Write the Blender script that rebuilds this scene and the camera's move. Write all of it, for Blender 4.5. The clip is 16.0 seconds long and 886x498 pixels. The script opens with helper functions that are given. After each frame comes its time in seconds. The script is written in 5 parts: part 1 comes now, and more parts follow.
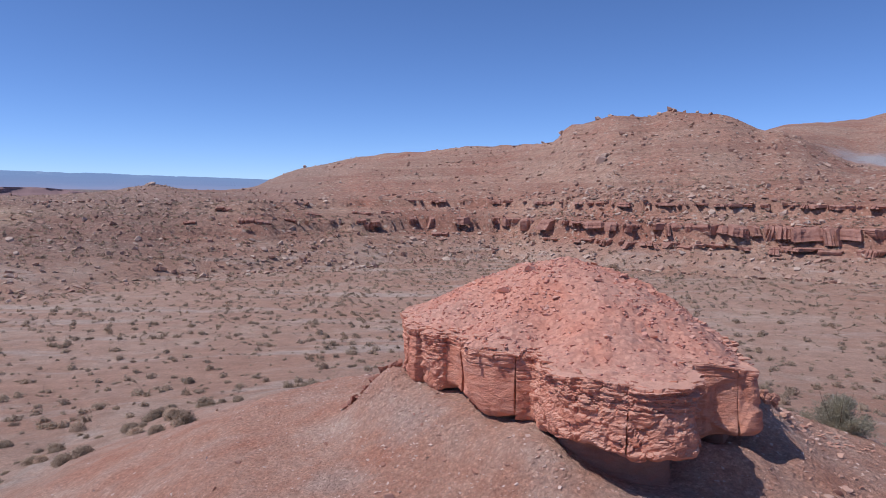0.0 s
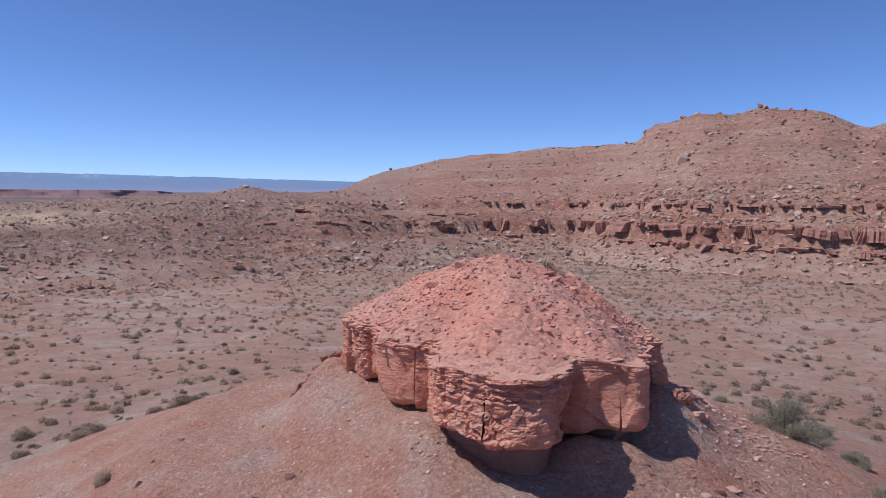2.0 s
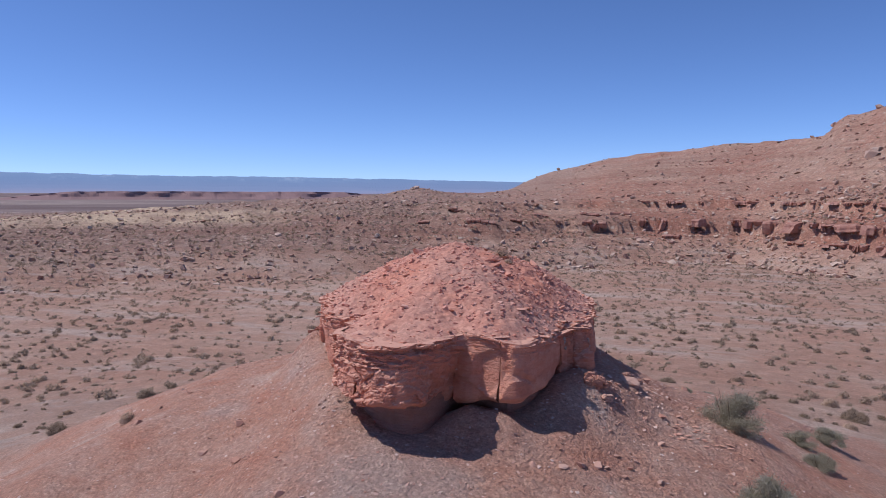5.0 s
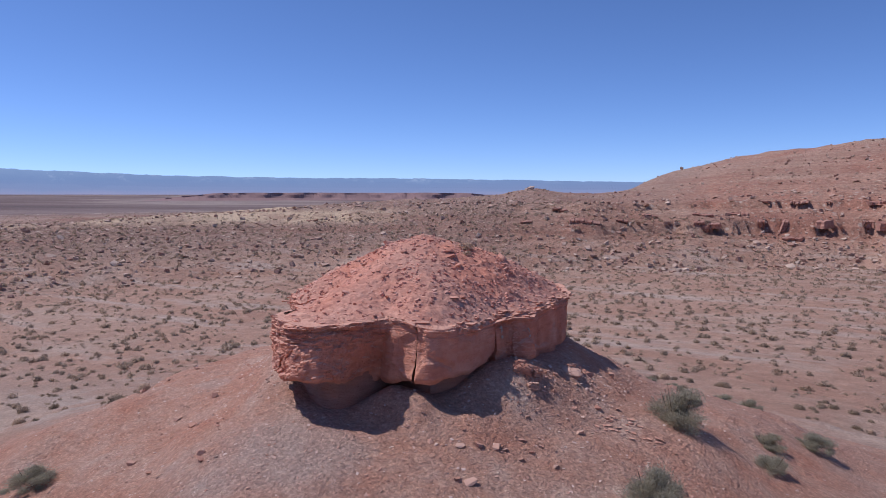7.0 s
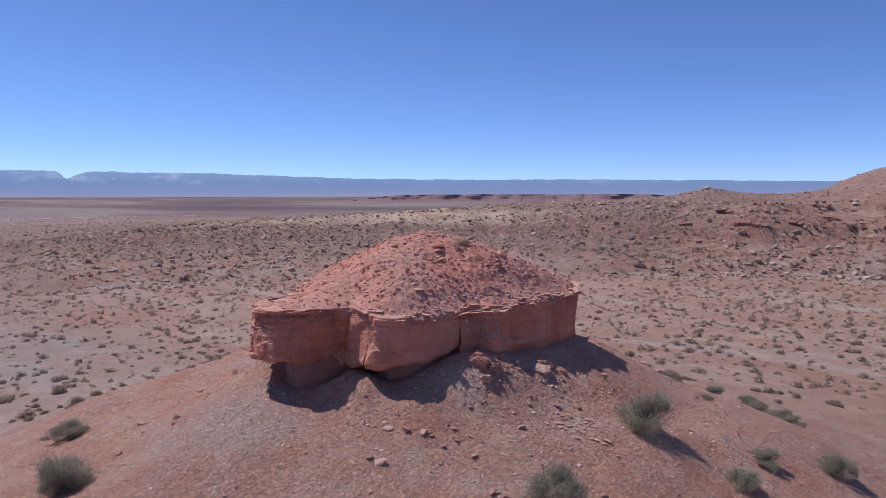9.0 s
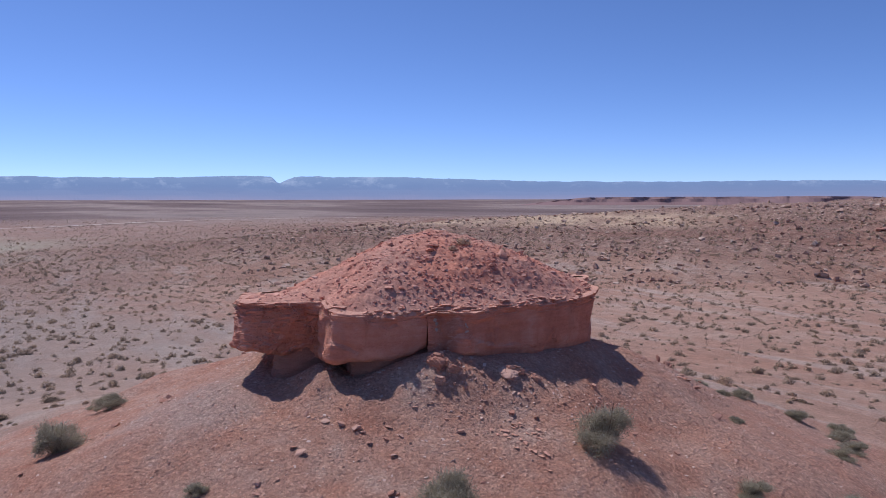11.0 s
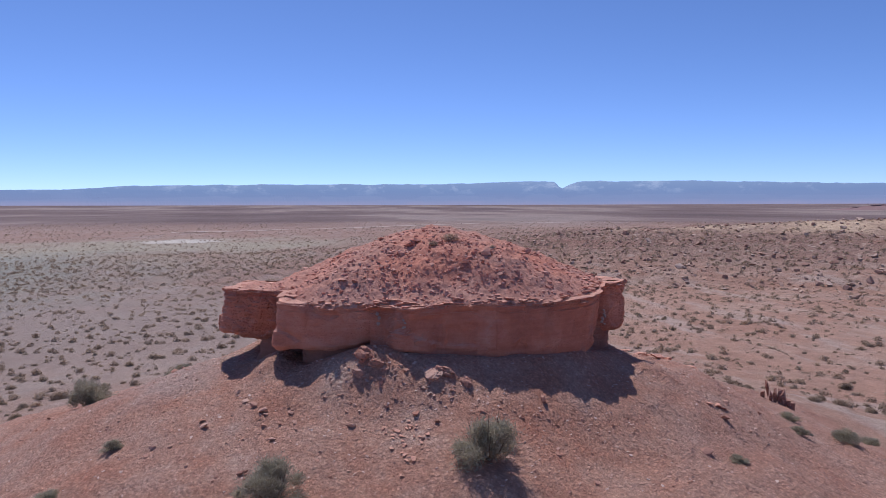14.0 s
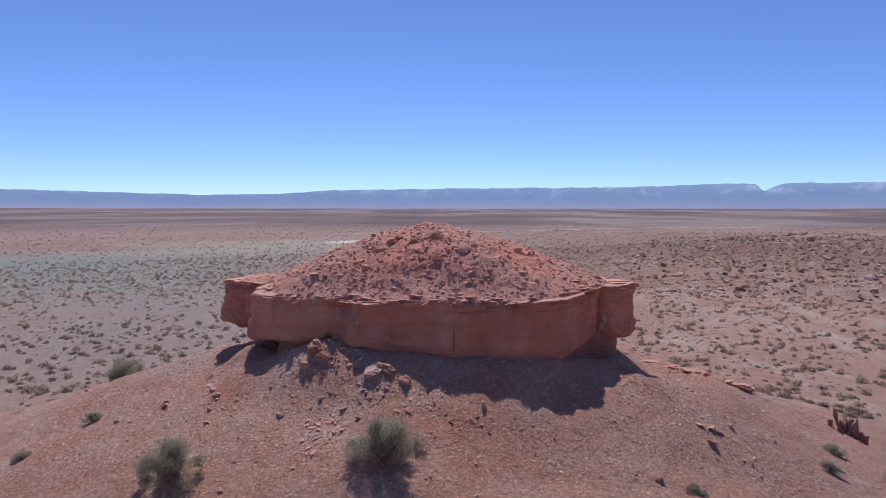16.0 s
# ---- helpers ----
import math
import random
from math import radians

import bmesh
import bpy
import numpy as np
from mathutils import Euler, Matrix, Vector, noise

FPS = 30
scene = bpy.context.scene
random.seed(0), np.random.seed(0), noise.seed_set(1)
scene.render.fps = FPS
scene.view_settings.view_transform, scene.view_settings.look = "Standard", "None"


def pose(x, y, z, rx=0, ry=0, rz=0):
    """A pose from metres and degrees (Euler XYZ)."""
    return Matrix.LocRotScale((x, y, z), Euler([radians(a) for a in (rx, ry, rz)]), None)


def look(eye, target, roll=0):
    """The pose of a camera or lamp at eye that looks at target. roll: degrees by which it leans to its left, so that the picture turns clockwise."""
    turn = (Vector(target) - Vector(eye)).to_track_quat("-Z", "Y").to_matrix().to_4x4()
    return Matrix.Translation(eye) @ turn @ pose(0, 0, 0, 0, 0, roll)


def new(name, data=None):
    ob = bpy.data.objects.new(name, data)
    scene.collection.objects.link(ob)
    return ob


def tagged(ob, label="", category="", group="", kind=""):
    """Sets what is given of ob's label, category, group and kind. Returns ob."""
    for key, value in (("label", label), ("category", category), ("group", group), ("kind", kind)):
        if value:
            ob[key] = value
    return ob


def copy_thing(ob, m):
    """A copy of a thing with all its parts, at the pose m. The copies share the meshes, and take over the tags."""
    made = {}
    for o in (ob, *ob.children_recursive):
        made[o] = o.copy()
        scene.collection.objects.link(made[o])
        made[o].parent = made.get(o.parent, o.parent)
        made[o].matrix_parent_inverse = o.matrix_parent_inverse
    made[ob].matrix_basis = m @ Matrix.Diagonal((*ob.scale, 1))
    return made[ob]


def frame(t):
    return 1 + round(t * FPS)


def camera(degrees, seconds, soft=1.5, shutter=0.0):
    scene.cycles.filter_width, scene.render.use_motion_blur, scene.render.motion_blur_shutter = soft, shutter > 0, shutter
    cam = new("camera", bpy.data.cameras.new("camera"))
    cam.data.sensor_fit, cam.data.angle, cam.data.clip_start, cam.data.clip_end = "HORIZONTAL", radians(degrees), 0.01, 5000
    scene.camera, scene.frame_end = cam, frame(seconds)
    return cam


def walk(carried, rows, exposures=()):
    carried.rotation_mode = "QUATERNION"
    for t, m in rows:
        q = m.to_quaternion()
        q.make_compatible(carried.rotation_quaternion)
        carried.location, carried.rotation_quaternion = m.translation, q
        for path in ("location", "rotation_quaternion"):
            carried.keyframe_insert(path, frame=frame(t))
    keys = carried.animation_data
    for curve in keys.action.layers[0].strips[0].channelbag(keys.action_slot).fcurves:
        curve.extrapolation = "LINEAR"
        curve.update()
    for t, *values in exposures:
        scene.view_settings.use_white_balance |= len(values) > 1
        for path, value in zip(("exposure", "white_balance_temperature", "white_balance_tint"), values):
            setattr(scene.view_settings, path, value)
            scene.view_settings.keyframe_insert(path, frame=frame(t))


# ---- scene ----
cam = camera(64.33, 16.0, soft=0.9)
PATH = [
    (0.0, 0.000, -0.000, 12.000, -0.00, -4.47, -0.41),
    (0.5, 0.848, -0.102, 11.989, 1.78, -4.43, -0.35),
    (1.0, 1.763, -0.218, 11.981, 3.68, -4.42, -0.32),
    (1.5, 2.694, -0.323, 11.976, 5.49, -4.38, -0.29),
    (2.0, 3.658, -0.435, 11.956, 7.45, -4.36, -0.25),
    (2.5, 4.593, -0.526, 11.934, 9.86, -4.35, -0.24),
    (3.0, 5.508, -0.594, 11.898, 12.54, -4.36, -0.22),
    (3.5, 6.421, -0.654, 11.873, 15.04, -4.34, -0.19),
    (4.0, 7.323, -0.695, 11.841, 17.37, -4.34, -0.12),
    (4.5, 8.241, -0.693, 11.803, 19.64, -4.34, -0.08),
    (5.0, 9.182, -0.633, 11.763, 21.91, -4.34, -0.06),
    (5.5, 10.148, -0.502, 11.722, 24.23, -4.34, -0.06),
    (6.0, 11.140, -0.289, 11.680, 26.64, -4.32, -0.05),
    (6.5, 12.160, 0.020, 11.639, 29.19, -4.30, -0.03),
    (7.0, 13.212, 0.423, 11.601, 32.04, -4.27, 0.02),
    (7.5, 14.301, 0.887, 11.566, 35.47, -4.21, 0.05),
    (8.0, 15.371, 1.451, 11.520, 38.99, -4.20, 0.09),
    (8.5, 16.355, 2.146, 11.490, 42.77, -4.18, 0.11),
    (9.0, 17.274, 2.942, 11.470, 46.39, -4.13, 0.15),
    (9.5, 18.104, 3.840, 11.449, 50.05, -4.08, 0.18),
    (10.0, 18.840, 4.827, 11.423, 53.79, -4.02, 0.17),
    (10.5, 19.489, 5.885, 11.393, 57.59, -3.95, 0.16),
    (11.0, 20.055, 6.994, 11.357, 61.41, -3.87, 0.14),
    (11.5, 20.544, 8.134, 11.315, 65.20, -3.77, 0.15),
    (12.0, 20.962, 9.301, 11.268, 68.97, -3.67, 0.17),
    (12.5, 21.321, 10.522, 11.220, 72.76, -3.61, 0.16),
    (13.0, 21.612, 11.767, 11.176, 76.55, -3.55, 0.17),
    (13.5, 21.812, 13.035, 11.128, 80.35, -3.48, 0.16),
    (14.0, 21.917, 14.313, 11.080, 84.10, -3.43, 0.14),
    (14.5, 21.917, 15.589, 11.030, 87.87, -3.36, 0.12),
    (15.0, 21.831, 16.864, 10.980, 91.66, -3.27, 0.07),
    (15.5, 21.655, 18.120, 10.936, 95.42, -3.19, 0.03),
    (16.0, 21.411, 19.356, 10.895, 99.06, -3.13, -0.02),
]
walk(cam, [(t, pose(x, y, z, 90 + pitch, roll, yaw)) for t, x, y, z, yaw, pitch, roll in PATH], exposures=[(0.0, -0.20, 5530, 17), (3.5, -0.22, 5550, 18.5), (8.0, -0.24, 5570, 21), (11.5, -0.26, 5600, 22), (14.0, -0.23, 5620, 22), (16.0, -0.20, 5620, 22)])

# ---------------------------------------------------------------- world and light
SUN_FROM = Vector((-0.63, -0.17, 1.0)).normalized()
world = bpy.data.worlds.new("desert_sky")
scene.world = world
world.use_nodes = True
wn, wl = world.node_tree.nodes, world.node_tree.links
wn.clear()
sky = wn.new("ShaderNodeTexSky")
sky.sky_type = "NISHITA"
sky.sun_disc = False
sky.sun_elevation = math.asin(SUN_FROM.z)
sky.sun_rotation = math.atan2(SUN_FROM.x, SUN_FROM.y) % (2 * math.pi)
sky.altitude = 2500.0
sky.air_density, sky.dust_density, sky.ozone_density = 0.72, 0.45, 7.0
back = wn.new("ShaderNodeBackground")
back.inputs["Strength"].default_value = 0.149
wout = wn.new("ShaderNodeOutputWorld")
haze = wn.new("ShaderNodeMix")
haze.data_type, haze.blend_type = "RGBA", "MULTIPLY"
haze.inputs[0].default_value = 1.0
haze.inputs[7].default_value = (1.03, 0.97, 0.925, 1.0)
wl.new(sky.outputs[0], haze.inputs[6])
wl.new(haze.outputs[2], back.inputs[0])
wl.new(back.outputs[0], wout.inputs[0])

lamp = bpy.data.lights.new("sun", "SUN")
lamp.energy, lamp.angle, lamp.color = 3.95, radians(0.55), (1.0, 0.912, 0.77)
sun = new("sun", lamp)
sun.matrix_world = look((-60, -35, 100), (-60 - SUN_FROM.x, -35 - SUN_FROM.y, 100 - SUN_FROM.z))


# ---------------------------------------------------------------- numeric noise
def lattice(ix, iy, iz, seed):
    h = (ix * 374761393 + iy * 668265263 + iz * 2147483647 + seed * 1274126177) & 0xFFFFFFFF
    h = ((h ^ (h >> 13)) * 1274126177) & 0xFFFFFFFF
    return ((h ^ (h >> 16)) & 0xFFFF) / 32767.5 - 1.0


def vnoise(x, y, z=0.0, seed=0):
    x, y, z = np.broadcast_arrays(np.asarray(x, float), np.asarray(y, float), np.asarray(z, float))
    fx, fy, fz = np.floor(x), np.floor(y), np.floor(z)
    ix, iy, iz = fx.astype(np.int64), fy.astype(np.int64), fz.astype(np.int64)
    u, v, w = x - fx, y - fy, z - fz
    u, v, w = u * u * (3 - 2 * u), v * v * (3 - 2 * v), w * w * (3 - 2 * w)
    total = 0.0
    for a in (0, 1):
        for b in (0, 1):
            for c in (0, 1):
                total = total + lattice(ix + a, iy + b, iz + c, seed) * (u if a else 1 - u) * (v if b else 1 - v) * (w if c else 1 - w)
    return total


def fbm(x, y, z=0.0, seed=0, octaves=4):
    total, amp, size = 0.0, 1.0, 0.0
    for k in range(octaves):
        total, size = total + amp * vnoise(x, y, z, seed + 17 * k), size + amp
        x, y, z, amp = np.asarray(x) * 2.03 + 5.1, np.asarray(y) * 2.03 + 1.7, np.asarray(z) * 2.03 + 3.3, amp * 0.5
    return total / size


def smooth(e0, e1, v):
    t = np.clip((v - e0) / (e1 - e0), 0, 1)
    return t * t * (3 - 2 * t)


# ---------------------------------------------------------------- plan of the butte
MID = np.array((2.9, 16.0))
# each block: plan of its face, height of its foot along it, how far the foot stands out, share of thin beds, roughness, label
BLOCKS = (
    (((-0.95, 17.6), (-0.87, 16.7), (-0.80, 15.55)), (7.7, 7.7, 7.75), (0.0, 0.0, 0.0), 0.45, 0.8, ""),
    (((-0.76, 15.45), (-0.70, 15.2), (-0.60, 15.1)), (7.8, 7.8, 7.8), (0.03, 0.03, 0.03), 0.2, 0.6, "thin slab standing off behind a dark crack"),
    (((-0.46, 15.05), (-0.40, 14.84), (-0.14, 14.62), (0.02, 14.56)), (7.85, 7.8, 7.8, 7.85), (0.0, -0.04, -0.04, 0.0), 0.5, 1.0, ""),
    (((0.04, 14.64), (0.24, 14.5), (0.36, 14.1)), (7.9, 7.9, 7.9), (0.0, 0.0, 0.0), 0.22, 0.3, ""),
    (((0.36, 14.0), (0.40, 13.5), (0.58, 13.3), (1.0, 13.04), (1.36, 12.93)), (7.86, 7.84, 7.8, 7.76, 7.8), (-0.05, -0.1, -0.13, -0.12, -0.08), 0.28, 0.3, "smooth-faced block with a shadowed foot"),
    (((1.385, 12.95), (1.70, 12.95), (1.80, 12.8)), (7.7, 7.7, 7.7), (0.0, 0.0, 0.0), 0.4, 0.5, ""),
    (((1.74, 12.95), (1.84, 12.1), (1.98, 11.45), (2.35, 11.05), (2.91, 10.75)), (7.7, 7.85, 7.97, 7.96, 7.92), (0.0, 0.02, 0.08, 0.14, 0.19), 0.42, 1.5, "thin-bedded overhanging block"),
    (((2.91, 10.745), (3.4, 10.62), (3.85, 10.72), (4.1, 11.0), (4.24, 11.5), (4.3, 12.0), (4.36, 12.35)), (7.90, 7.88, 7.88, 7.86, 7.8, 7.7, 7.6), (0.19, 0.2, 0.15, -0.04, -0.32, -0.42, -0.3), 0.38, 1.5, "thin-bedded overhanging block"),
    (((4.24, 12.42), (4.5, 12.34), (4.85, 12.28), (5.22, 12.22)), (7.6, 7.7, 7.8, 7.82), (0.1, 0.13, 0.14, 0.14), 0.22, 0.4, ""),
    (((5.225, 12.215), (5.5, 12.26), (5.66, 12.66), (5.88, 13.2), (5.95, 13.75), (5.93, 14.28)), (7.82, 7.8, 7.8, 7.8, 7.85, 7.95), (0.14, 0.12, 0.03, -0.02, -0.03, -0.06), 0.2, 0.55, "smooth massive block under thin broken beds"),
    (((5.92, 14.285), (5.95, 14.6), (6.07, 14.85)), (7.6, 7.6, 7.6), (0.06, 0.10, 0.16), 0.22, 0.4, "recessed broken face between two blocks"),
    (((6.07, 14.855), (6.34, 15.0), (6.36, 15.3), (6.26, 16.0), (6.17, 17.16)), (7.9, 7.85, 7.75, 7.5, 7.42), (0.24, 0.24, 0.12, -0.02, -0.06), 0.17, 0.55, "smooth massive block under thin broken beds"),
    (((6.15, 17.175), (6.06, 17.5), (6.01, 17.88)), (7.42, 7.42, 7.42), (-0.06, -0.06, -0.06), 0.17, 0.45, ""),
    (((6.0, 17.885), (5.94, 18.3), (5.86, 18.7), (5.7, 19.1), (5.42, 19.55), (5.08, 19.86), (4.6, 20.06), (4.1, 20.28), (3.62, 20.5)), (7.42, 7.4, 7.4, 7.4, 7.45, 7.55, 7.6, 7.6, 7.6), (-0.06, -0.08, -0.08, -0.08, -0.06, -0.06, -0.12, -0.2, -0.2), 0.2, 0.5, "smooth massive block under thin broken beds"),
    (((3.55, 20.56), (3.5, 20.75), (3.3, 21.12), (2.75, 21.46), (2.4, 21.38)), (7.6, 7.62, 7.65, 7.65, 7.6), (-0.12, -0.08, -0.08, -0.1, -0.05), 0.26, 0.7, "corner block split off by a crack"),
    (((2.35, 21.3), (1.4, 20.75), (0.6, 20.1)), (7.6, 7.6, 7.6), (0.0, 0.0, 0.0), 0.3, 0.6, ""),
    (((0.55, 20.05), (-0.1, 19.4), (-0.6, 18.6), (-0.93, 17.65)), (7.6, 7.6, 7.6, 7.6), (0.0, 0.0, 0.0, 0.0), 0.3, 0.6, ""),
)
RIM = np.array([p for block in BLOCKS for p in block[0]])
rim_dir = np.arctan2(RIM[:, 1] - MID[1], RIM[:, 0] - MID[0])
rim_len = np.hypot(RIM[:, 0] - MID[0], RIM[:, 1] - MID[1])
rim_order = np.argsort(rim_dir)
RIM_A = np.concatenate([rim_dir[rim_order] - 2 * np.pi, rim_dir[rim_order], rim_dir[rim_order] + 2 * np.pi])
RIM_R = np.tile(rim_len[rim_order], 3)


def rim_radius(a):
    return np.interp(a, RIM_A, RIM_R)


def soft_rim(a):
    return sum(rim_radius(a + k) for k in np.linspace(-0.35, 0.35, 9)) / 9


def wide_rim(a):
    return sum(rim_radius(a + k) for k in np.linspace(-0.8, 0.8, 17)) / 17


def rim_inside(x, y):
    """Distance in metres inwards from the cliff edge; negative outside."""
    x, y = np.asarray(x, float), np.asarray(y, float)
    best, odd = np.full(x.shape, 1e9), np.zeros(x.shape, bool)
    for p, q in zip(RIM, np.roll(RIM, -1, 0)):
        e = q - p
        t = np.clip(((x - p[0]) * e[0] + (y - p[1]) * e[1]) / (e @ e), 0, 1)
        best = np.minimum(best, np.hypot(x - p[0] - t * e[0], y - p[1] - t * e[1]))
        if abs(e[1]) > 1e-9:
            odd ^= ((p[1] > y) != (q[1] > y)) & (x < p[0] + (y - p[1]) / e[1] * e[0])
    return np.where(odd, best, -best)


def rim_top(x, y):
    """Height of the cliff edge: lower along the east side."""
    return 9.04 - 0.17 * smooth(4.7, 5.9, np.asarray(x, float)) * smooth(11.6, 12.6, np.asarray(y, float)) + 0.05 * fbm(np.asarray(x) * 0.9, np.asarray(y) * 0.9, 0, 15, 2)


def dome_height(x, y):
    a = np.arctan2(y - MID[1], x - MID[0])
    s = np.hypot(x - MID[0], y - MID[1]) / (0.06 * rim_radius(a) + 0.94 * wide_rim(a))
    top = rim_top(x, y)
    z = np.interp(s, (0, 0.12, 0.3, 0.5, 0.75, 0.92, 1.0, 1.1), (10.55, 10.46, 10.28, 9.98, 9.5, 9.18, 9.05, 9.0)) + (top - 9.04) * smooth(0.5, 1.0, s)
    edge = np.maximum(rim_inside(x, y), -0.1)
    local = top + 0.0 + 0.62 * edge
    k = 0.18
    h = np.clip(0.5 + 0.5 * (local - z) / k, 0, 1)
    z = local * (1 - h) + z * h - k * h * (1 - h)
    return z + (0.09 * fbm(x * 1.1, y * 1.1, 0, 3) + 0.06 * fbm(x * 3.2, y * 3.2, 0, 4, 4)) * smooth(-0.1, 0.6, edge)


# ---------------------------------------------------------------- height of the land
# azimuth in degrees, clockwise from +y, seen from HUB
HUB = np.array((5.0, 14.0))
AZ = (-180, -120, -100, -82, -65, -52, -38, -28, -19, -13, -4, 3, 8, 13, 17.4, 22, 26, 31, 38, 60, 100, 180)
FOOT_R = (100, 96, 90, 86, 88, 92, 87, 95, 99, 101, 112, 119, 107, 102, 101, 99, 99, 98, 98, 105, 130, 140)
BENCH_R = (140, 130, 118, 120, 129, 134, 136, 126, 124, 138, 148, 149, 134, 121, 120, 120, 120, 120, 120, 140, 200, 210)
BENCH_Z = (1.5, 1.7, 2.4, 4.2, 6.5, 8.2, 9.6, 10.0, 9.6, 9.8, 11.2, 12.2, 12.4, 12.4, 12.6, 12.8, 13, 13, 13, 10, 3, 1.5)
CREST_R = (260, 240, 200, 190, 185, 190, 230, 262, 290, 305, 262, 230, 195, 178, 177, 170, 165, 170, 190, 230, 300, 320)
CREST_Z = (1.2, 1.4, 1.6, 3.0, 5.2, 6.6, 9.6, 14.2, 17.4, 23.0, 29.6, 29.4, 29.6, 33.6, 34.6, 33.8, 27.5, 19, 18, 14, 3, 1.4)
BACK_R = (500, 420, 380, 350, 350, 370, 420, 430, 430, 430, 400, 380, 360, 350, 350, 350, 350, 352, 360, 420, 500, 520)
BACK_Z = (0.5, 0.5, 0.5, 0.5, 1, 2, 5, 9, 12, 15, 19, 20, 22, 24, 26, 36, 43, 45.8, 57, 40, 5, 0.8)
LEDGE = (0, 0, 0, 0, 0, 0.05, 0.12, 0.2, 0.35, 0.45, 0.85, 1, 1, 1, 1, 1, 1, 1, 1, 0.6, 0, 0)
Z_IN = (-5, 0, 5.3, 5.55, 9.1, 9.25, 10.6, 12.0, 80)
Z_OUT = (-5, 0, 4.6, 7.3, 9.2, 10.7, 11.3, 12.2, 80)


def cone_height(x, y):
    a = np.arctan2(y - MID[1], x - MID[0])
    d = np.hypot(x - MID[0], y - MID[1]) - soft_rim(a)
    d = d + 0.35 * fbm(x * 0.22, y * 0.22, 0, 12, 3) * np.clip(d, 0, 4)
    z = np.interp(d, (-3, 0, 1, 2, 4, 6.5, 8, 12, 18, 26, 36, 60), (7.35, 7.2, 6.98, 6.68, 6.2, 5.25, 4.7, 3.2, 1.85, 0.8, 0.15, 0))
    side = np.exp(-(np.clip(d, 0, None) / 0.9) ** 2)
    z = z + side * (0.42 * smooth(0.25, 0.75, np.cos(a - 0.15)) + 0.6 * smooth(0.55, 0.9, np.cos(a + 2.45)))
    z = z - 0.45 * smooth(0.2, 0.8, np.cos(a - 1.13)) * smooth(1.1, 3.2, d) * smooth(14, 7, d)
    z = z - 0.3 * smooth(0.5, 0.9, np.cos(a + 1.66)) * smooth(1.8, 4.0, d) * smooth(14, 8, d)
    z = z - 0.3 * smooth(0.55, 0.95, np.cos(a - 1.9)) * smooth(0.0, 0.8, d) * smooth(2.6, 1.3, d)
    z = z + 0.55 * np.exp(-((x + 1.25) ** 2 + (y - 15.7) ** 2) / 0.5) + 0.4 * smooth(0.75, 1.0, np.cos(a + 2.1)) * smooth(3.0, 6.0, d) * smooth(14, 9, d)
    z = z - 0.38 * smooth(0.8, 0.98, np.cos(a - 1.35)) * smooth(2.0, 4.5, d) * smooth(20, 12, d) + 0.3 * np.exp(-((x - 9.4) ** 2 + (y - 16.4) ** 2) / 2.5)
    z = z + 0.34 * np.exp(-((x - 5.35) ** 2 + (y - 11.95) ** 2) / 0.22) + 0.14 * np.exp(-((x - 6.6) ** 2 + (y - 12.4) ** 2) / 0.4) + 0.1 * np.exp(-((x - 3.6) ** 2 + (y - 10.4) ** 2) / 0.8)
    z = z + 0.4 * np.exp(-((x - 4.6) ** 2 / 0.3 + (y - 12.15) ** 2 / 0.45))
    heap = -0.16 * np.exp(-((x - 0.9) ** 2 + (y - 12.9) ** 2) / 0.3) + 0.27 * np.exp(-((x - 6.3) ** 2 + (y - 14.3) ** 2) / 0.9) + 0.17 * np.exp(-((x - 6.75) ** 2 + (y - 14.4) ** 2) / 0.7) + 0.24 * np.exp(-((x - 7.15) ** 2 + (y - 15.75) ** 2) / 0.8)
    heap = heap + 0.28 * np.exp(-((x - 4.5) ** 2 + (y - 21.4) ** 2) / 0.9)
    heap = heap + 0.05 * np.exp(-((x - 6.68) ** 2 + (y - 14.2) ** 2) / 0.12) + 0.04 * np.exp(-((x - 7.2) ** 2 + (y - 15.68) ** 2) / 0.1)
    return z + heap


